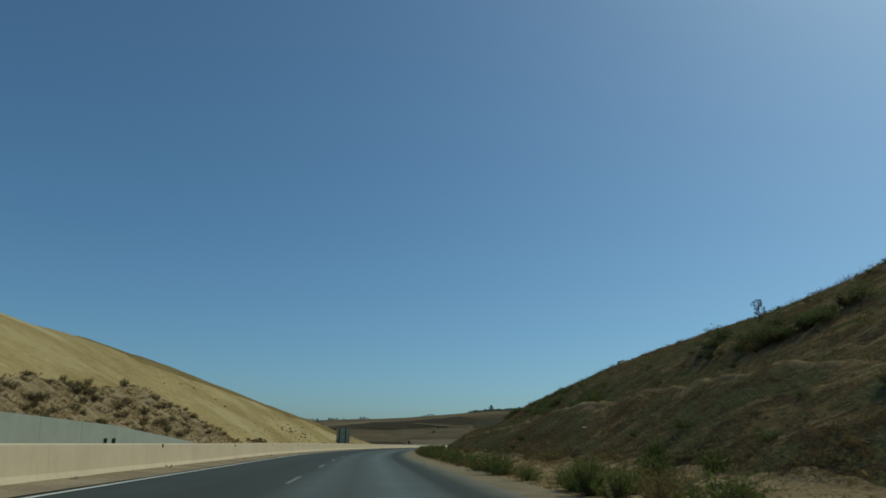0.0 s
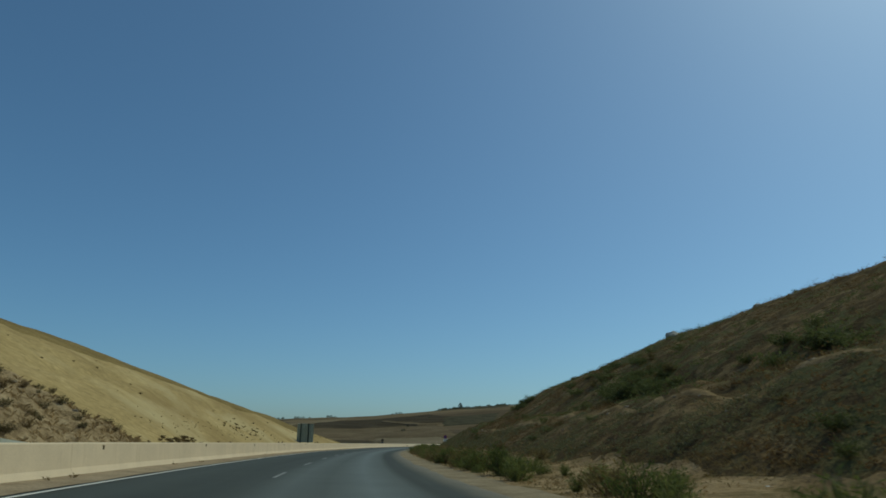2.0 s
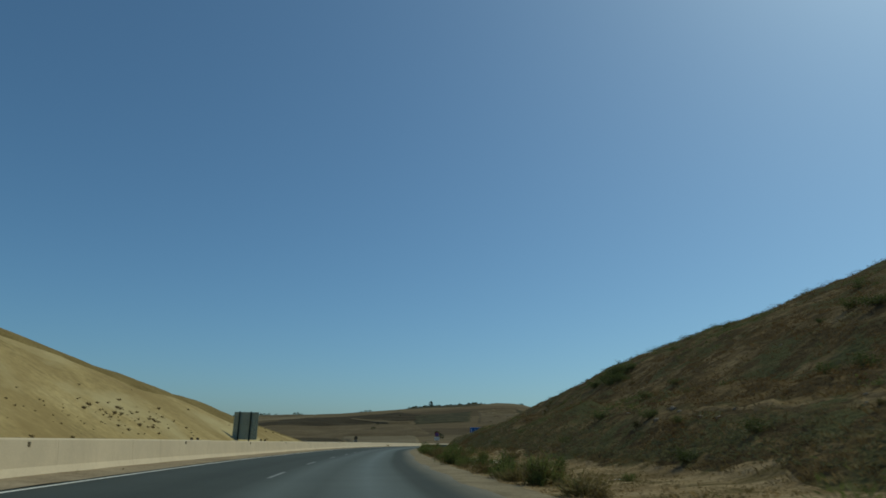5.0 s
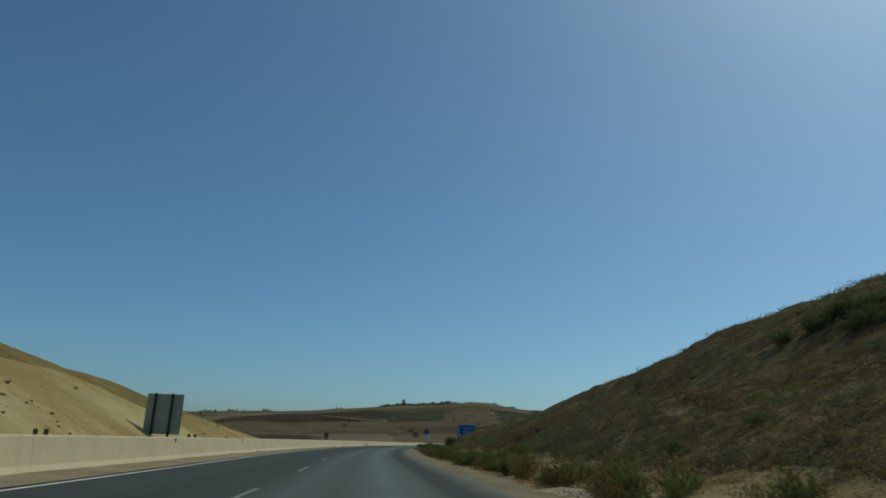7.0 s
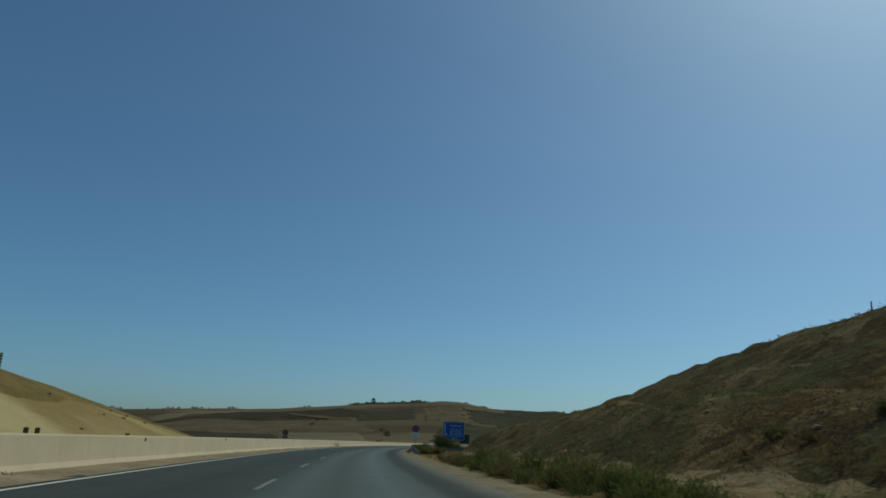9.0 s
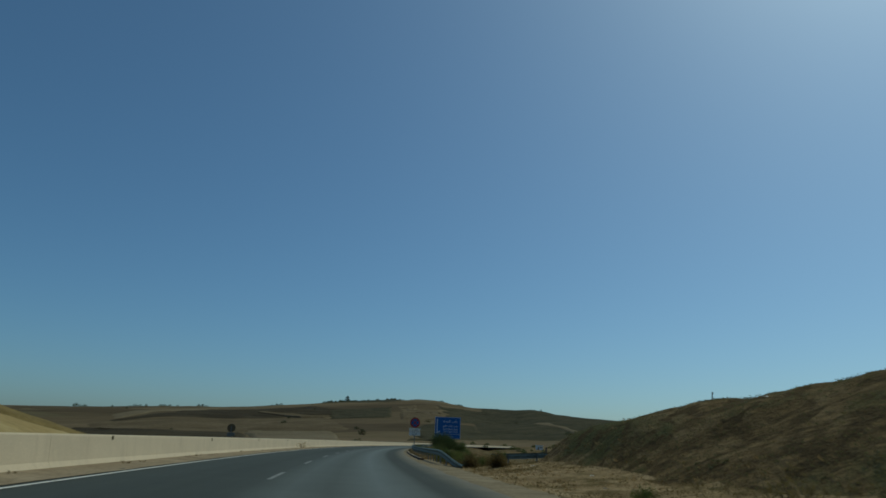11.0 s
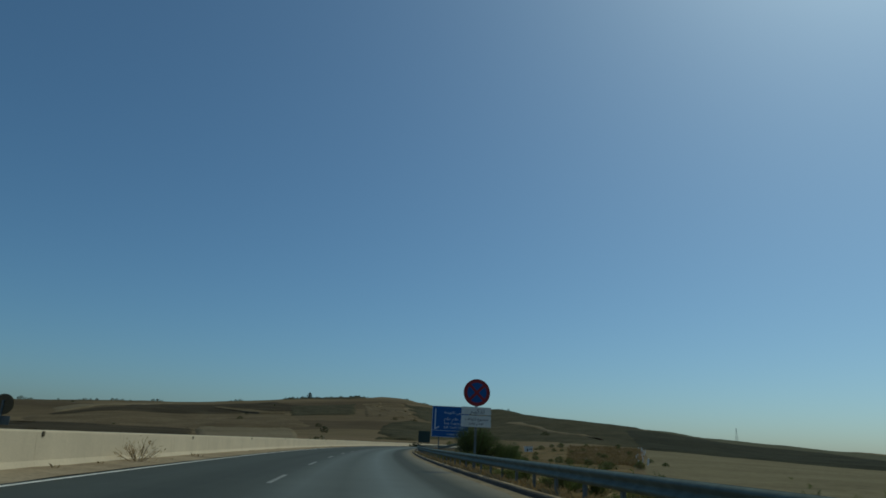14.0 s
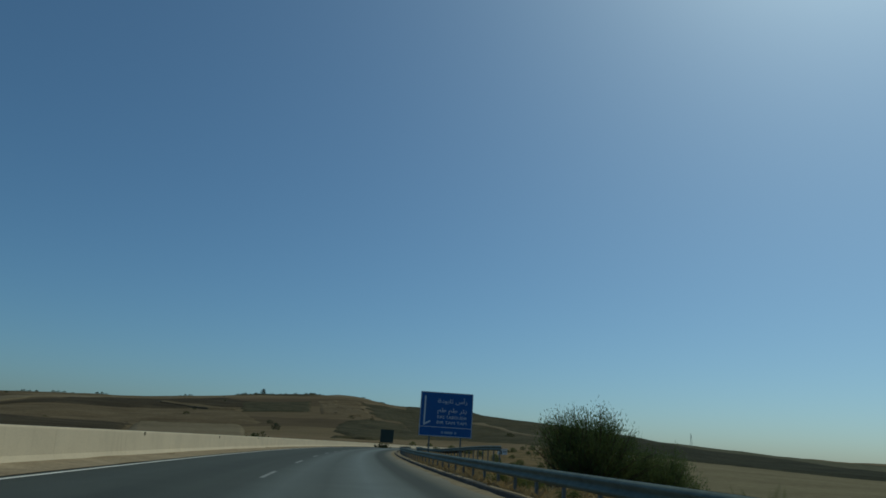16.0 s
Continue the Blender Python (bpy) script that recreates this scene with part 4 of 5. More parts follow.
def tree(name, label, h, crown_w, mat, clumps=26, per=26, leaf=0.5, trunk_k=0.35, group=""):
    """A tapered trunk with limbs, and a crown of leafy clumps with gaps."""
    root = tagged(new(name), label, "tree", group)
    bm, leaves = bmesh.new(), []
    lean = Vector((rng.uniform(-0.06, 0.06), rng.uniform(-0.06, 0.06), 1))
    tube(bm, [lean * (h * 0.85 * u) - Vector((0, 0, 0.03 * h)) for u in (0, 0.25, 0.5, 0.75, 1.0)], 0.028 * h, 0.006 * h, 7)
    for i in range(clumps):
        u = trunk_k + (1 - trunk_k) * (i + rng.random()) / clumps
        wide = crown_w / 2 * math.sin(math.pi * min(0.12 + 0.86 * (u - trunk_k) / (1 - trunk_k), 1)) ** 0.7 * rng.uniform(0.45, 1.1)
        a = i * 2.4 + rng.uniform(-0.4, 0.4)
        p0 = lean * (h * 0.82 * max(u - 0.12, 0.2))
        p1 = Vector((math.cos(a) * wide, math.sin(a) * wide, h * u * 0.97))
        tube(bm, [p0, p0.lerp(p1, 0.5) + Vector((0, 0, 0.02 * h)), p1], 0.009 * h, 0.003 * h, 4)
        size = crown_w * rng.uniform(0.10, 0.19)
        for _ in range(per):
            leaves.append((p1 + around(0.8) * size * rng.random() ** 0.5, around(0.6), leaf * rng.uniform(0.6, 1.3), leaf * rng.uniform(0.35, 0.7)))
    part("trunk", bm, M_BARK, root)
    f = new("crown", leaf_mesh("crown", leaves, mat))
    f.parent = root
    return root


def settle(jobs):
    """Puts each plant or thing at the last of its poses and copies of it at the others."""
    for ob, poses in jobs:
        for m in poses[:-1]:
            copy_thing(ob, m)
        ob.matrix_basis = poses[-1]


def put_copies(kinds, places, ground):
    """Copies of a few plants or stones, at places (s, r, size)."""
    poses = [[] for _ in kinds]
    for i, (s, r, size) in enumerate(places):
        k = i if i < len(kinds) else rng.randrange(len(kinds))
        z = ground(s, r) - 0.03
        poses[k].append(spot(s, r, z, rng.uniform(0, 360)) @ Matrix.Diagonal((size * rng.uniform(0.85, 1.2), size * rng.uniform(0.85, 1.2), size * rng.uniform(0.8, 1.15), 1)))
    settle(zip(kinds, poses))


def weeds():
    kinds = [shrub("roadside_weed", "bushy green roadside weed on the dry verge", "weed", w, h, m, 20, 40, lf, 0.6, "roadside weeds")
             for w, h, m, lf in ((1.4, 0.85, M_LEAF_GREEN, (0.13, 0.025)), (1.1, 0.65, M_LEAF_GREEN, (0.12, 0.026)), (1.6, 0.75, M_LEAF_WEED, (0.13, 0.026)), (0.9, 0.9, M_LEAF_GREEN, (0.15, 0.020)))]
    places = []
    while len(places) < 175:
        s = rng.uniform(8, 188)
        r = 5.05 + abs(rng.gauss(0, 1)) * 1.1
        dense = 0.34 + 0.28 * smooth01((66 - s) / 10) + 0.55 * smooth01((s - 92) / 25) + 0.9 * fbm(s, 0, 16.0, 3, 12.0)
        if r < 8.8 and rng.random() < dense:
            places.append((s, r, rng.uniform(0.55, 1.25) * (1.0 if r < 6.5 else 0.8)))
    for s in (66, 68.5, 71, 73, 75.5, 78, 81, 84, 88, 164, 167, 170, 173, 176, 180, 184):
        places.append((s + rng.uniform(-0.5, 0.5), 5.1 + rng.uniform(0, 0.9), rng.uniform(0.8, 1.2)))
    places += [(211 + 1.5 * i, 5.05 + rng.uniform(0, 0.6), rng.uniform(0.35, 0.6)) for i in range(9)]
    places += [(rng.uniform(212, 250), 5.3 + abs(rng.gauss(0, 1)) * 1.1, rng.uniform(0.5, 1.0)) for _ in range(70)]
    places += [(rng.uniform(222, 284), rng.uniform(5.0, 5.7), rng.uniform(0.35, 0.75)) for _ in range(60)]
    places += [(19, 8.4, 1.35), (20, 8.9, 1.2), (32, 8.8, 1.1), (17, 9.2, 0.9), (73, 5.9, 1.25), (74.2, 6.5, 1.2), (71, 8.5, 0.8), (64, 8.9, 0.9), (82, 5.6, 1.2), (83.5, 5.3, 1.1), (151, 7.6, 1.2), (147, 7.9, 1.1), (136, 8.3, 1.0)]
    places += [(11 + 4.2 * i + rng.uniform(-1.5, 1.5), 5.1 + 0.6 * rng.random() ** 2, rng.uniform(0.4, 0.85)) for i in range(44)]
    put_copies(kinds, places, right_land)


def hill_scrub():
    kinds = [shrub("hill_shrub", "low dark scrub bush on the brown slope", "shrub", w, h, m, 16, 44, lf, 0.35, "scrub on the right slope")
             for w, h, m, lf in ((1.8, 0.75, M_LEAF_HILL, (0.13, 0.054)), (2.4, 1.05, M_LEAF_HILL, (0.14, 0.06)), (1.4, 0.6, M_LEAF_OLIVE, (0.12, 0.05)), (2.0, 0.7, M_LEAF_HILL, (0.13, 0.054)))]
    places = [(117.0, 28.4, 0.55), (117.6, 28.9, 0.5), (116.4, 28.5, 0.4)]
    while len(places) < 133:
        s, r = rng.uniform(14, 176), 9.5 + 34 * rng.random() ** 1.4
        if rng.random() < 0.35 + 1.1 * fbm(s, r, 18.0, 3, 21.0) and right_land(s, r) > 0.4:
            k = rng.uniform(0.3, 0.65) if r < 21 else rng.uniform(0.25, 0.5)
            places.append((s, r, k * (1 - 0.62 * smooth01((s - 170) / 25))))
    for s, r, n, k in ((36, 22.6, 18, 1.0), (31, 23.6, 9, 0.9), (43, 23.8, 7, 0.8), (77, 18.4, 18, 1.05), (71, 18.0, 9, 0.9), (84, 20.4, 9, 0.9), (59, 19.6, 11, 0.9), (89, 24.2, 6, 0.8), (95, 21.7, 8, 0.8),
                       (108, 24.0, 7, 0.7), (143.5, 22.4, 12, 1.1), (163, 10.6, 6, 0.5), (99, 30.2, 5, 0.6), (103, 25.8, 10, 0.8), (80, 20.6, 10, 0.9)):
        for _ in range(n):
            places.append((s + rng.gauss(0, 2.2), r + rng.gauss(0, 0.9), k * rng.uniform(0.7, 1.25)))
    put_copies(kinds, places, right_land)


def bank_scrub():
    kinds = [shrub("bank_shrub", "round brown-green scrub bush on the rocky bank", "shrub", w, h, m, 13, 44, lf, 0.45, "scrub on the rocky bank")
             for w, h, m, lf in ((1.5, 1.0, M_LEAF_BANK, (0.12, 0.045)), (1.9, 1.1, M_LEAF_BANK, (0.12, 0.045)), (1.3, 0.8, M_STRAW_BROWN, (0.14, 0.035)))]
    places = []
    while len(places) < 130:
        s = rng.uniform(22, 101)
        d = 21.9 + (bank_top(s) - 22.0) * rng.random()
        places.append((s, -d, rng.uniform(0.45, 1.1)))
    places += [(68, -29.2, 1.5), (69, -28.8, 1.3), (73, -27.2, 1.4), (68, -27.4, 0.9), (77, -24.4, 1.2), (78, -24.0, 1.0), (80, -24.6, 1.0)]
    put_copies(kinds, places, lambda s, r: max(bank_height(s, r), left_land(s, -r)))
    kinds = [shrub("dry_tuft", "small dark tuft on the bare sandy slope", "shrub", 0.6, 0.3, M_STRAW_BROWN, 7, 18, (0.12, 0.035), 0.4, "tufts on the sandy slope")]
    places = [(rng.uniform(96, 250), -(21.2 + 22 * rng.random() ** 1.5), rng.uniform(0.4, 1.0)) for _ in range(60)]
    places += [(158 + rng.gauss(0, 5), -(26 + rng.gauss(0, 1.6)), rng.uniform(0.5, 1.2)) for _ in range(40)]
    places += [(rng.uniform(92, 108), -rng.uniform(21.0, 22.4), rng.uniform(1.0, 1.9)) for _ in range(14)]
    places += [(98 + 62 * rng.random() ** 1.5, -rng.uniform(21.0, 22.4), rng.uniform(0.5, 1.2)) for _ in range(24)]
    places += [(rng.uniform(109, 123), -rng.uniform(22.0, 23.2), rng.uniform(0.8, 1.4)) for _ in range(42)]
    places += [(rng.uniform(112, 172), -(25.8 + rng.gauss(0, 1.3)), rng.uniform(0.25, 0.6)) for _ in range(110)]
    places += [(213, -30.0, 1.3), (213.6, -29.8, 1.0), (206, -29.3, 0.7)]
    put_copies(kinds, places, lambda s, r: left_land(s, -r))


def blades(name, label, mat, places, ground, count, h, w, tilt):
    """Many blades of grass in tufts, as one mesh."""
    verts, faces = [], []
    for s, r, size in places:
        z = ground(s, r) - 0.02
        c = at(s, r, z)
        for _ in range(count):
            a, k = rng.uniform(0, 6.283), len(verts)
            l, lean = h * size * rng.uniform(0.5, 1.2), rng.uniform(0.1, tilt)
            d = Vector((math.cos(a), math.sin(a), 0))
            side = Vector((-d.y, d.x, 0)) * w * rng.uniform(0.6, 1.4)
            p = c + d * rng.random() * 0.14 * size
            verts += [p - side, p + side, p + d * l * lean * 0.4 + Vector((0, 0, l * 0.6)) + side * 0.7, p + d * l * lean + Vector((0, 0, l * (1 - 0.3 * lean)))]
            faces.append((k, k + 1, k + 2, k + 3))
    ob = new(name, mesh_of(name, verts, faces, mat))
    return tagged(ob, label, "grass", kind="stuff")


def low_scrub():
    """Dwarf scrub that covers the slope: leafy cushions too many to count, in three tones."""
    kinds = {"olive": [], "green": [], "russet": []}
    total = 0
    while total < 290000:
        s, r = rng.uniform(8, 216), 9.6 + 38 * rng.random() ** 1.5
        if rng.random() > (0.75 if r < 14.6 else 0.60) + 0.9 * fbm(s, r, 7.0, 4, 51.0) or right_land(s, r) < 0.25 or (s > 168 and r > 15 and rng.random() < 0.75) or s > 206 or (s > 184 and (r > 11 - 0.08 * (s - 184) or rng.random() < 0.5)) or (s < 112 and abs(r - between(s, LEDGE)) < 0.45):
            continue
        patch = fbm(s, r, 14.0, 3, 71.0)
        tone = "olive" if r < (between(s, LEDGE) if s < 112 else 13.0) and patch > -0.3 else "green" if patch > 0.06 else "russet"
        c = at(s, r, right_land(s, r))
        w = (0.14 + 0.62 * rng.random() ** 2) * (1 - 0.7 * smooth01((s - 172) / 24))
        n = int(10 + 60 * w)
        total += n
        for _ in range(n):
            v = around(0.5)
            v.z = abs(v.z) * 0.75
            kinds[tone].append((c + v * w * rng.random() ** 0.4, around(0.8, 0.5), rng.uniform(0.07, 0.15), rng.uniform(0.025, 0.055)))
    for tone, mat, label in (("olive", M_LEAF_COVER, "dark olive cushions of low scrub on the lower slope"), ("green", M_LEAF_HILL, "green cushions of low scrub on the slope"),
                             ("russet", M_LEAF_RUSSET, "russet dry cushions of low scrub on the slope")):
        ob = new("low_scrub", leaf_mesh("low_scrub", kinds[tone], mat))
        tagged(ob, label, "scrub", kind="stuff")


def grasses():
    verge = []
    while len(verge) < 5200:
        s, r = rng.uniform(5, 330), 4.85 + abs(rng.gauss(0, 1)) * 2.2
        if rng.random() < 0.45 + 0.8 * fbm(s, r, 7.0, 3, 31.0) and r < 11:
            verge.append((s, r, rng.uniform(0.5, 1.3)))
    for s, r, n, spread in ((133, 8.6, 150, 2.6), (139, 8.9, 60, 2.0), (30, 8.6, 60, 2.5), (24, 8.8, 50, 2.0), (70, 8.7, 60, 4.0), (174, 8.2, 50, 3.0)):
        verge += [(s + rng.gauss(0, spread), min(max(r + rng.gauss(0, 0.5), 5.0), 10.5), rng.uniform(0.6, 1.6)) for _ in range(3 * n)]
    blades("verge_grass", "dry straw-coloured grass on the verge", M_STRAW, verge, right_land, 9, 0.125, 0.0040, 1.0)
    hill = []
    while len(hill) < 15000:
        s, r = rng.uniform(10, 222), 9.2 + 40 * rng.random() ** 1.6
        if right_land(s, r) > 0.1 and rng.random() < 0.5 + 0.9 * fbm(s, r, 9.0, 3, 41.0):
            hill.append((s, r, rng.uniform(0.6, 1.5) * (1 - 0.75 * smooth01((s - 172) / 24))))
    blades("hill_grass", "dead brown grass covering the cutting slope", M_STRAW_BROWN, hill, right_land, 6, 0.15, 0.0055, 1.1)
    end = []
    while len(end) < 9000:
        s, r = rng.uniform(182, 211), 8.6 + 9 * rng.random() ** 1.3
        if right_land(s, r) > 0.3 and rng.random() < 0.55 + 0.8 * fbm(s, r, 3.0, 3, 43.0):
            end.append((s, r, rng.uniform(0.5, 1.3)))
    blades("hill_grass", "short grey-olive dry grass on the hill's end", M_LEAF_COVER, end, lambda s, r: right_land(s, r) - 0.03, 5, 0.075, 0.008, 1.1)
    bank = []
    for _ in range(1700):
        s = rng.uniform(15, 101)
        bank.append((s, -(21.3 + (bank_top(s) - 21.5) * rng.random()), rng.uniform(0.5, 1.3)))
    blades("bank_grass", "dry grass between stones on the rocky bank", M_STRAW, bank, lambda s, r: max(bank_height(s, r), left_land(s, -r)), 8, 0.40, 0.018, 1.1)
    foot = [(rng.uniform(10, 330), -6.55 - 0.6 * rng.random() ** 0.7, rng.uniform(0.25, 0.7)) for _ in range(55)]
    blades("barrier_weeds", "sparse dry weeds at the foot of the barrier", M_STRAW_BROWN, foot, lambda s, r: 0.03, 9, 0.26, 0.005, 1.0)
    low = []
    while len(low) < 1500:
        s, r = rng.uniform(222, 345), rng.uniform(4.9, 22)
        if s < 252 and rng.random() < 0.7:
            continue
        low.append((s, r, rng.uniform(0.5, 1.3)))
    low += [(rng.uniform(224, 306), 4.42 + 0.75 * rng.random() ** 0.8, rng.uniform(0.45, 1.0)) for _ in range(1100)]
    blades("embankment_grass", "yellow dry grass on the embankment behind the rail", M_STRAW, low, right_land, 12, 0.34, 0.006, 0.9)


def verge_brush():
    """Low dry weeds, too many to count, over the soil beside the shoulder."""
    leaves = []
    while len(leaves) < 72000:
        s, r = rng.uniform(8, 232), 4.85 + 5.0 * rng.random()
        if rng.random() > 0.5 + 1.0 * fbm(s, r, 5.0, 3, 61.0):
            continue
        c, w = at(s, r, right_land(s, r) + 0.01), rng.uniform(0.08, 0.26)
        for _ in range(int(8 + 40 * w)):
            v = around(0.6)
            v.z = abs(v.z) * 0.9
            leaves.append((c + v * w * rng.random() ** 0.4, around(0.8, 0.7), rng.uniform(0.05, 0.11), rng.uniform(0.010, 0.024)))
    ob = new("verge_brush", leaf_mesh("verge_brush", leaves, M_LEAF_WEED))
    tagged(ob, "low dry yellow-brown weeds over the verge soil", "weeds", kind="stuff")


weeds()
verge_brush()
hill_scrub()
bank_scrub()
low_scrub()
grasses()


def single_plants():
    """The plants that stand out by themselves."""
    big = shrub("broom_bush", "large feathery dark green bush behind the guard rail", "bush", 4.9, 3.15, M_LEAF_BUSH, 120, 330, (0.13, 0.020), 0.72)
    big.matrix_basis = pose(18.5, 283.0, right_land(286, 8.8) - 0.15, 0, 0, 20)
    low = shrub("broom_bush", "lower feathery dark green bush beside the large one", "bush", 3.0, 2.1, M_LEAF_BUSH, 64, 280, (0.13, 0.020), 0.72)
    low.matrix_basis = pose(21.0, 282.2, right_land(286, 11.8) - 0.15, 0, 0, 80)
    for s, r, w, h in ((235, 6.5, 1.7, 1.3), (230.5, 6.5, 1.1, 0.65), (246, 5.6, 1.2, 0.8), (262, 5.4, 1.4, 0.9), (270.5, 5.6, 1.2, 0.8)):
        b = shrub("reed_bush", "wiry green bush with upright shoots by the rail", "bush", w, h, M_LEAF_HILL, 24, 60, (0.30, 0.014), 0.95, "wiry bushes by the rail")
        b.matrix_basis = spot(s, r, right_land(s, r) - 0.05)
    t = tree("young_eucalyptus", "young grey-green eucalyptus on the hill's crest", 1.9, 1.0, M_LEAF_GREY, 20, 34, 0.10, 0.2)
    t.matrix_basis = spot(48.5, 29.6, right_land(48.5, 29.6) - 0.05)
    for s, r, w, h in ((209.8, 6.7, 1.15, 0.75), (210.2, 5.5, 1.0, 0.7)):
        b = shrub("dry_bush", "round brown-green bush at the foot of the hill", "bush", w, h, M_LEAF_WEED, 26, 90, (0.11, 0.03), 0.6, "round bushes at the hill's foot")
        b.matrix_basis = spot(s, r, right_land(s, r) - 0.05)
    weed = shrub("dry_weed", "dry straw-coloured weed at the barrier's foot", "weed", 1.5, 0.85, M_STRAW, 12, 26, (0.14, 0.018), 0.8)
    weed.matrix_basis = spot(251.5, -6.75, 0.03)
    dark = shrub("roadside_bush", "dark bush beyond the barrier", "bush", 6.0, 3.4, M_LEAF_DARK, 26, 110, (0.30, 0.14), 0.4, "bushes beyond the barrier")
    settle([(dark, [pose(x, y, far_land(x, y) + 1.2, 0, 0, x * 7) @ Matrix.Scale(k, 4) for x, y, k in ((17.5, 366.0, 0.6), (47.0, 420.0, 0.9), (36.0, 402.0, 0.5), (12.9, 362.0, 1.0))])])


single_plants()


def far_trees():
    """Trees along the ridge, by the farm and on the far slopes."""
    kinds = [tree("ridge_tree", "small dark tree on the distant ridge", h, w, M_LEAF_DARK, 16, 18, h * 0.19, 0.12, "trees on the ridge")
             for h, w in ((7.5, 11.0), (6.5, 13.0), (13.0, 9.0))]
    spots = []
    for az, size in ((-15.2, 1.0), (-14.7, 0.8), (-13.6, 0.4), (-11.7, 0.6), (-11.35, 0.8), (-11.0, 0.65), (-10.6, 0.75), (-9.6, 0.7), (-9.3, 0.85), (-8.95, 0.6), (-8.4, 0.45), (-6.9, 0.7),
                     (-6.6, 0.85), (-6.3, 0.55), (-1.4, 0.5), (-1.05, 0.65), (-0.7, 0.75), (1.2, 0.35), (2.6, 0.45), (4.0, 0.5), (4.9, 0.55), (12.3, 0.6), (13.0, 0.5), (14.6, 0.45), (15.4, 0.55), (20.4, 0.4),
                     (33, 0.5), (36.5, 0.5)):
        spots.append((az, 2440 + rng.uniform(-60, 40), size))
    for _ in range(90):
        spots.append((rng.uniform(2.6, 8.8), rng.uniform(2380, 2480), rng.uniform(0.55, 0.95)))
    for i in range(10):
        spots.append((8.7 + 0.32 * i + rng.uniform(-0.08, 0.08), 2460, rng.uniform(0.45, 0.75)))
    for _ in range(18):
        spots.append((12.2 + rng.choice((0.0, 1.4, 3.0, 4.4)) + rng.gauss(0, 0.25), rng.uniform(2380, 2470), rng.uniform(0.4, 0.8)))
    for _ in range(16):
        spots.append((rng.uniform(-14, 22), rng.uniform(700, 1900), rng.uniform(0.2, 0.4)))
    poses = [[], [], []]
    for az, d, size in spots:
        x, y = d * math.sin(radians(az)), 110 + d * math.cos(radians(az))
        k = rng.randrange(2)
        poses[k].append(pose(x, y, far_land(x, y) - 0.5, 0, 0, rng.uniform(0, 360)) @ Matrix.Scale(size * 1.9, 4))
    x, y = 2445 * math.sin(radians(4.5)), 110 + 2445 * math.cos(radians(4.5))
    poses[2] = [pose(x, y, far_land(x, y) - 0.5) @ Matrix.Scale(2.0, 4)]
    settle(zip(kinds, poses))
    near = tree("olive_tree", "dark round olive tree in the dry pasture", 3.3, 5.2, M_LEAF_HILL, 30, 34, 0.42, 0.03, "olive trees in the pasture")
    poses = []
    for i in range(26):
        if 10 <= i < 18:
            continue
        if i < 10:
            x, y, k = 110 + i * 12.5 + rng.uniform(-5, 5), 612 + rng.uniform(-14, 10), rng.uniform(0.3, 0.8)
        else:
            az, d, k = ((22.6, 185, 0.5), (25.4, 205, 0.55), (26.2, 190, 0.5), (20.5, 330, 0.7), (24.0, 380, 0.7), (22.0, 260, 0.6), (21.2, 300, 0.6), (18.0, 305, 0.7))[i - 18]
            x, y = d * math.sin(radians(az)), 227 + d * math.cos(radians(az))
        poses.append(pose(x, y, far_land(x, y) + 0.2, 0, 0, rng.uniform(0, 360)) @ Matrix.Scale(k, 4))
    for _ in range(34):
        u, v = 0.22 + 0.78 * rng.random(), rng.random()
        p = Vector((30, 296)).lerp(Vector((120, 600)), u).lerp(Vector((60, 300)).lerp(Vector((228, 596)), u), v)
        poses.append(pose(p.x, p.y, far_land(p.x, p.y) + 0.1, 0, 0, rng.uniform(0, 360)) @ Matrix.Scale(rng.uniform(0.3, 0.6), 4))
    settle([(near, poses)])


far_trees()


def field_brush():
    """Brown brush over the rough ground beside the stubble field."""
    leaves, a, b, c, d = [], Vector((86, 403)), Vector((196, 625)), Vector((234, 605)), Vector((103, 394))
    for _ in range(900):
        u = rng.random() ** 1.4
        p = a.lerp(b, u).lerp(d.lerp(c, u), rng.random())
        w = rng.uniform(0.7, 2.0)
        base = Vector((p.x, p.y, far_land(p.x, p.y) + 0.5))
        for _k in range(34):
            v = around(0.5)
            v.z = abs(v.z) * 0.9
            leaves.append((base + v * w * rng.random() ** 0.4, around(0.8, 0.5), rng.uniform(0.35, 0.75), rng.uniform(0.12, 0.26)))
    ob = new("field_brush", leaf_mesh("field_brush", leaves, M_STRAW_BROWN))
    tagged(ob, "brown dry brush on the rough ground by the field", "scrub", kind="stuff")
    post = bmesh.new()
    bmesh.ops.create_cube(post, size=1, matrix=Matrix.Translation((0, 0, 0.7)) @ Matrix.Diagonal((0.25, 0.25, 1.8, 1)))
    bmesh.ops.bevel(post, geom=post.edges[:], offset=0.03, segments=1, affect="EDGES")
    ob = tagged(part("boundary_post", post, M_PLASTER), "whitewashed boundary post at the edge of the field", "post", "boundary posts")
    poses = []
    for i in range(15):
        x, y = 106.0 + 8.4 * i + rng.uniform(-1.5, 1.5), 397.0 + 13.6 * i + rng.uniform(-3, 3)
        poses.append(pose(x, y, far_land(x, y) + 0.3, rng.uniform(-4, 4), rng.uniform(-4, 4), 32))
    settle([(ob, poses)])


field_brush()


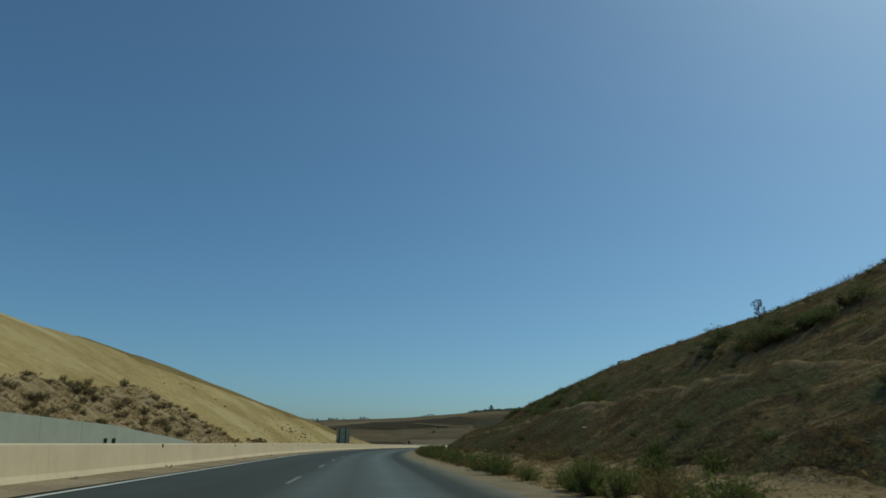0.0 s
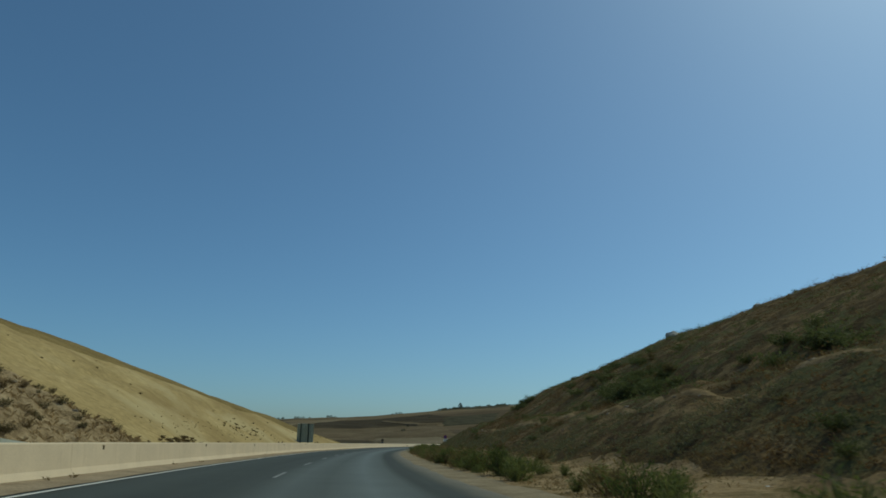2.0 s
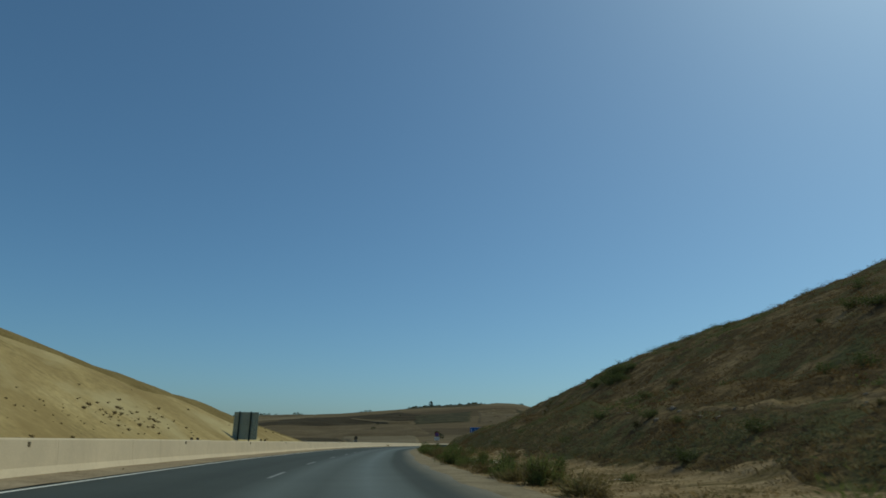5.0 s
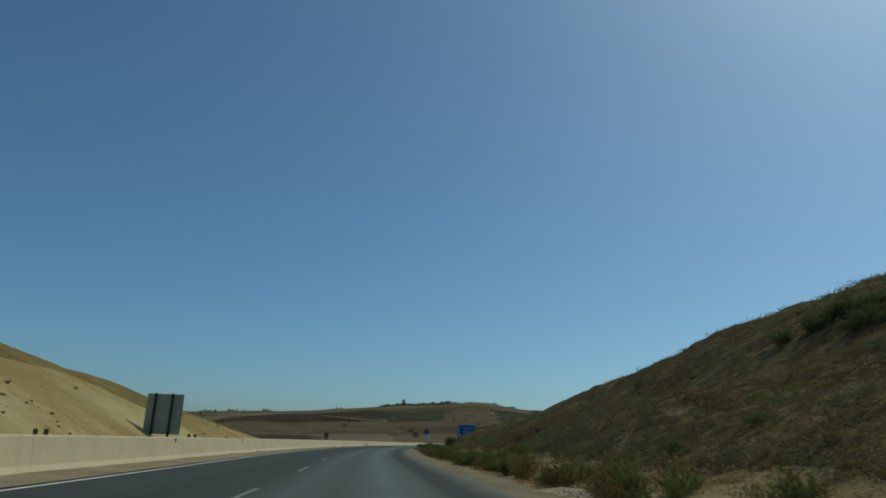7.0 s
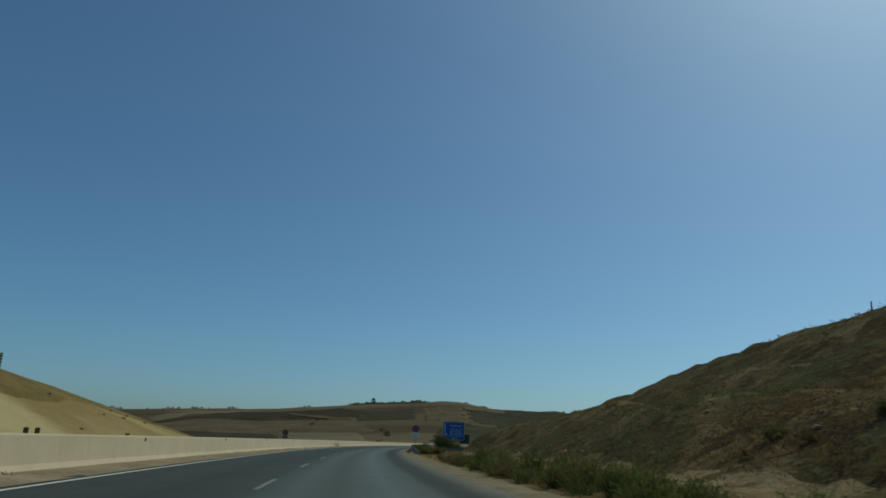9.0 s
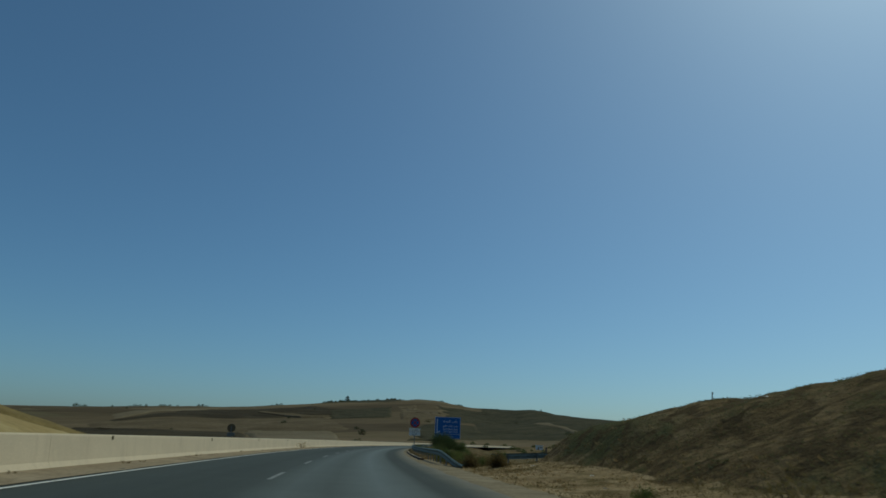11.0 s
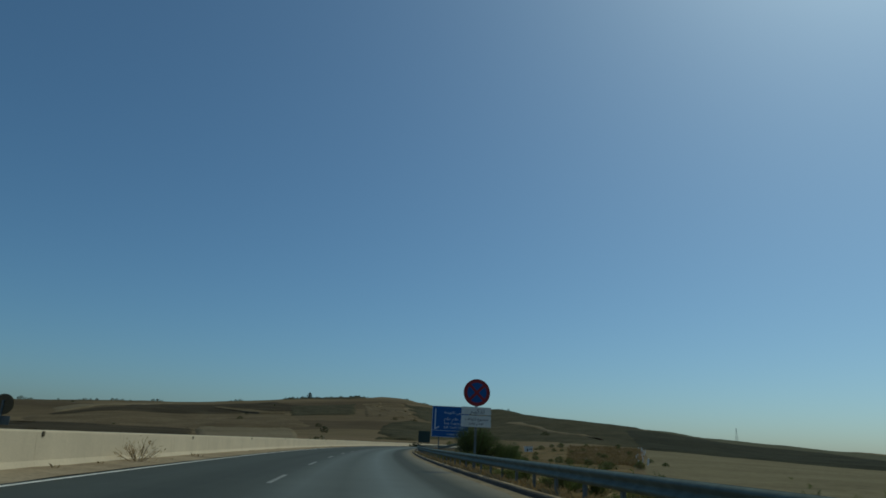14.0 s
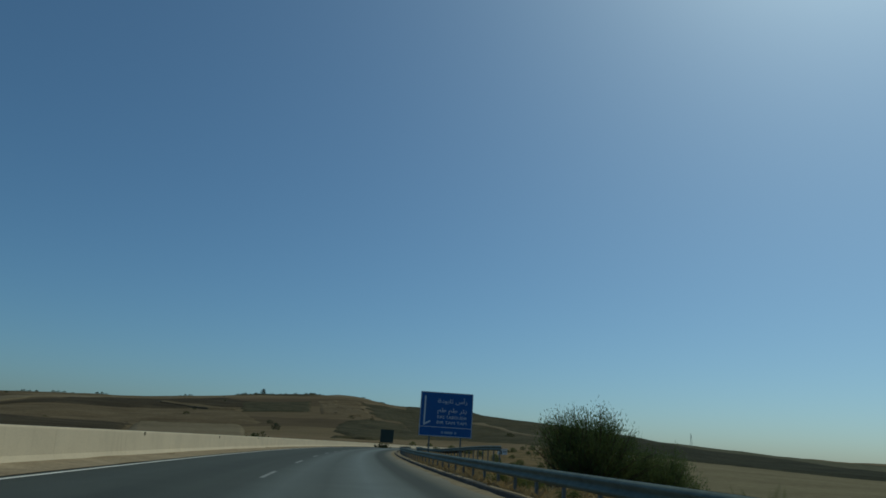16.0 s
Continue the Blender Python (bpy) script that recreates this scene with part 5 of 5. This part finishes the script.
# ---- stones, posts, slabs and scraps ----
def stone(name, label, w, d, h, mat, group, seed):
    bm = bmesh.new()
    bmesh.ops.create_icosphere(bm, subdivisions=2, radius=0.5)
    for v in bm.verts:
        n = noise.noise(v.co * 2.3 + Vector((seed, 0, 0))) * 0.42 + noise.noise(v.co * 5.0 + Vector((0, seed, 0))) * 0.22
        v.co = v.co * (1 + n)
        v.co = Vector((v.co.x * w, v.co.y * d, max(v.co.z, -0.3) * h))
    me = bpy.data.meshes.new(name)
    bm.to_mesh(me)
    bm.free()
    me.materials.append(mat)
    return tagged(new(name, me), label, "rock", group)


def scatter_stones():
    kinds = [stone("boulder", "pale weathered boulder on the hill's crest", 1.6, 1.2, 0.9, M_CREST, "boulders on the crest", 1.0),
             stone("boulder", "pale weathered boulder on the hill's crest", 1.1, 0.9, 0.8, M_CREST, "boulders on the crest", 5.0)]
    put_copies(kinds, [(127.0, 42.0, 1.3), (128.3, 42.6, 1.0), (125.6, 41.6, 0.7), (108.0, 45.3, 1.2), (109.2, 45.7, 0.8), (106.9, 45.0, 0.6), (90.5, 50.4, 0.9), (91.6, 50.9, 0.6), (88.6, 49.6, 0.7), (87.0, 49.0, 0.5), (140, 38, 0.7)], right_land)
    kinds = [stone("stone", "pale stone lying on the dry slope", 0.5, 0.4, 0.35, M_ROCK, "loose stones", 3.0), stone("stone", "pale stone lying on the dry slope", 0.35, 0.4, 0.3, M_ROCK, "loose stones", 8.0)]
    places = [(rng.uniform(15, 225), 6.0 + 16 * rng.random() ** 1.5, 0.2 + 0.4 * rng.random() ** 2) for _ in range(110)]
    for _ in range(44):
        s = rng.uniform(22, 108)
        places.append((s, between(s, LEDGE) + rng.uniform(-0.6, 0.4), rng.uniform(0.2, 0.6)))
    places += [(rng.uniform(126, 182), 12 + 8 * rng.random(), rng.uniform(0.15, 0.35)) for _ in range(30)]
    put_copies(kinds, places, right_land)
    kinds = [stone("bank_stone", "pale stone lying on the rocky bank", 0.7, 0.5, 0.45, M_ROCK, "stones on the bank", 2.0)]
    places = []
    for _ in range(46):
        s = rng.uniform(25, 100)
        places.append((s, -(21.6 + (bank_top(s) - 22) * rng.random()), rng.uniform(0.5, 1.3)))
    put_copies(kinds, places, lambda s, r: max(bank_height(s, r), left_land(s, -r)))


scatter_stones()


def small_things():
    bm = bmesh.new()
    tube(bm, [Vector((0, 0, -0.4)), Vector((0.01, 0.02, 0.25)), Vector((0.03, 0.0, 0.55))], 0.05, 0.04, 7)
    bmesh.ops.holes_fill(bm, edges=bm.edges[:], sides=8)
    bmesh.ops.create_cube(bm, size=1, matrix=pose(-0.06, 0, 0.48, 0, 50) @ Matrix.Diagonal((0.025, 0.025, 0.22, 1)))
    post = tagged(part("fence_post", bm, M_WOOD), "weathered wooden fence post on the hill's crest", "fence post", "fence posts on the crest")
    settle([(post, [spot(s, r, right_land(s, r), 40 * i, rng.uniform(-5, 5), 0, 0.5 if i == 2 else 0.8) for i, (s, r) in enumerate(((163, 27.8), (175.8, 24.6), (203, 13.5)))])])
    bm = bmesh.new()
    tube(bm, [Vector((0, 0, -0.4)), Vector((0.01, 0, 0.4)), Vector((0.03, 0.01, 0.95))], 0.08, 0.06, 8)
    bmesh.ops.holes_fill(bm, edges=bm.edges[:], sides=9)
    post = tagged(part("field_post", bm, M_WOOD), "grey wooden post standing in the grass behind the rail", "post")
    post.matrix_basis = spot(230, 14.0, right_land(230, 14.0), 0, 2, -2, 1.12)
    # concrete slabs of the side drain
    drain = tagged(new("side_drain"), "broken pale concrete slabs of the roadside drain", "drain")
    for s, r, a in ((130.0, 5.0, 20), (128.1, 5.4, 9), (126.3, 5.9, 16), (124.4, 6.3, 8), (122.5, 6.7, 14), (120.6, 7.0, 7), (118.7, 7.3, 12), (116.8, 7.5, 5)):
        ob = part("slab", box_bm(1.25, 1.95, 0.12, 0.03), M_SLAB, drain)
        ob.matrix_local = spot(s, r, right_land(s, r) - 0.01, a, rng.uniform(-2, 2), -3 + rng.uniform(-3, 3))
    # plastic scraps along the verge
    bm = bmesh.new()
    bmesh.ops.create_grid(bm, x_segments=5, y_segments=4, size=0.5)
    for v in bm.verts:
        v.co.z = 0.22 * noise.noise(v.co * 3.1) + 0.1
        v.co.x += 0.2 * noise.noise(v.co * 4.0 + Vector((4, 0, 0)))
    bmesh.ops.solidify(bm, geom=bm.faces[:], thickness=0.01)
    scrap = tagged(part("plastic_scrap", bm, M_SCRAP), "crumpled white plastic scrap on the ground", "litter", "plastic scraps")
    poses = []
    for i in range(34):
        s, r = rng.uniform(25, 222), rng.uniform(5.4, 15)
        poses.append(spot(s, r, right_land(s, r) + 0.02, rng.uniform(0, 360)) @ Matrix.Scale(rng.uniform(0.08, 0.20), 4))
    settle([(scrap, poses)])


small_things()


def farm_house():
    root = tagged(new("farm_house"), "small whitewashed flat-roofed farm house far off in the valley", "house")
    x, y = 126.4, 525.4
    part("wall", box_bm(5.6, 4.5, 3.4, 0.04, (0, 0, 1.5)), M_PLASTER, root)
    part("roof", box_bm(6.4, 5.3, 0.5, 0.03, (0, 0, 3.45)), M_PLASTER, root)
    part("door", box_bm(1.0, 0.08, 2.1, 0.01, (-1.2, -2.27, 1.0)), M_BROWN, root)
    for dx in (0.6, 1.9):
        part("window", box_bm(0.8, 0.08, 0.9, 0.01, (dx, -2.27, 1.7)), M_BLACK, root)
    root.matrix_basis = pose(x, y, far_land(x, y) + 1.0, 0, 0, -10) @ Matrix.Scale(0.6, 4)


farm_house()


def lattice_mast():
    root = tagged(new("power_pylon"), "thin steel lattice pylon on the far slope", "pylon")
    bm = bmesh.new()
    h, b, t = 26.0, 2.2, 0.35
    for sx in (-1, 1):
        for sy in (-1, 1):
            tube(bm, [Vector((sx * b, sy * b, -0.5)), Vector((sx * t, sy * t, h))], 0.14, 0.09, 4)
    for i in range(8):
        u, v = i / 8, (i + 1) / 8
        p, q = b + (t - b) * u, b + (t - b) * v
        for sx in (-1, 1):
            tube(bm, [Vector((sx * p, -p, h * u)), Vector((sx * q, q, h * v))], 0.07, 0.07, 3)
            tube(bm, [Vector((-p, sx * p, h * u)), Vector((q, sx * q, h * v))], 0.07, 0.07, 3)
    part("tower", bm, M_POST, root)
    for z, w in ((19.0, 4.5), (22.5, 3.6)):
        bm = bmesh.new()
        tube(bm, [Vector((-w, 0, z)), Vector((0, 0, z + 0.6)), Vector((w, 0, z))], 0.12, 0.12, 4)
        part("arm", bm, M_POST, root)
    az, d = 39.4, 2250.0
    x, y = d * math.sin(radians(az)), 250 + d * math.cos(radians(az))
    root.matrix_basis = pose(x, y, far_land(x, y) - 0.5, 0, 0, 30) @ Matrix.Scale(1.7, 4)


lattice_mast()


# ---- brown natural top of the sandy hill ----
def crest_left(s):
    return (between(s, LEFT_NATURAL) - 12.8 + 12.6) / 0.28 + 1.0 - 5.0 * smooth01((215 - s) / 60) + 7.0 * smooth01((s - 205) / 20) * smooth01((280 - s) / 25)


def hilltop_height(s, r):
    d = -r
    inside = min(smooth01((d - crest_left(s)) / 1.5), smooth01((s - 112) / 10))
    return left_land(s, d) - 0.35 + 0.55 * inside


tagged(grid_uv("hilltop_left", steps(100, 300, (300, 1.5)), [-d for d in steps(20.0, 70.0, (70, 0.7))], hilltop_height,
               soil("brown dry hilltop", (0.150, 0.112, 0.047), (0.200, 0.150, 0.064), (0.25, 0.190, 0.085), 0.2, 3.0, 0.7, 0.15)),
       "brown dry grass on the crown of the sandy hill", "hillside", kind="structure")
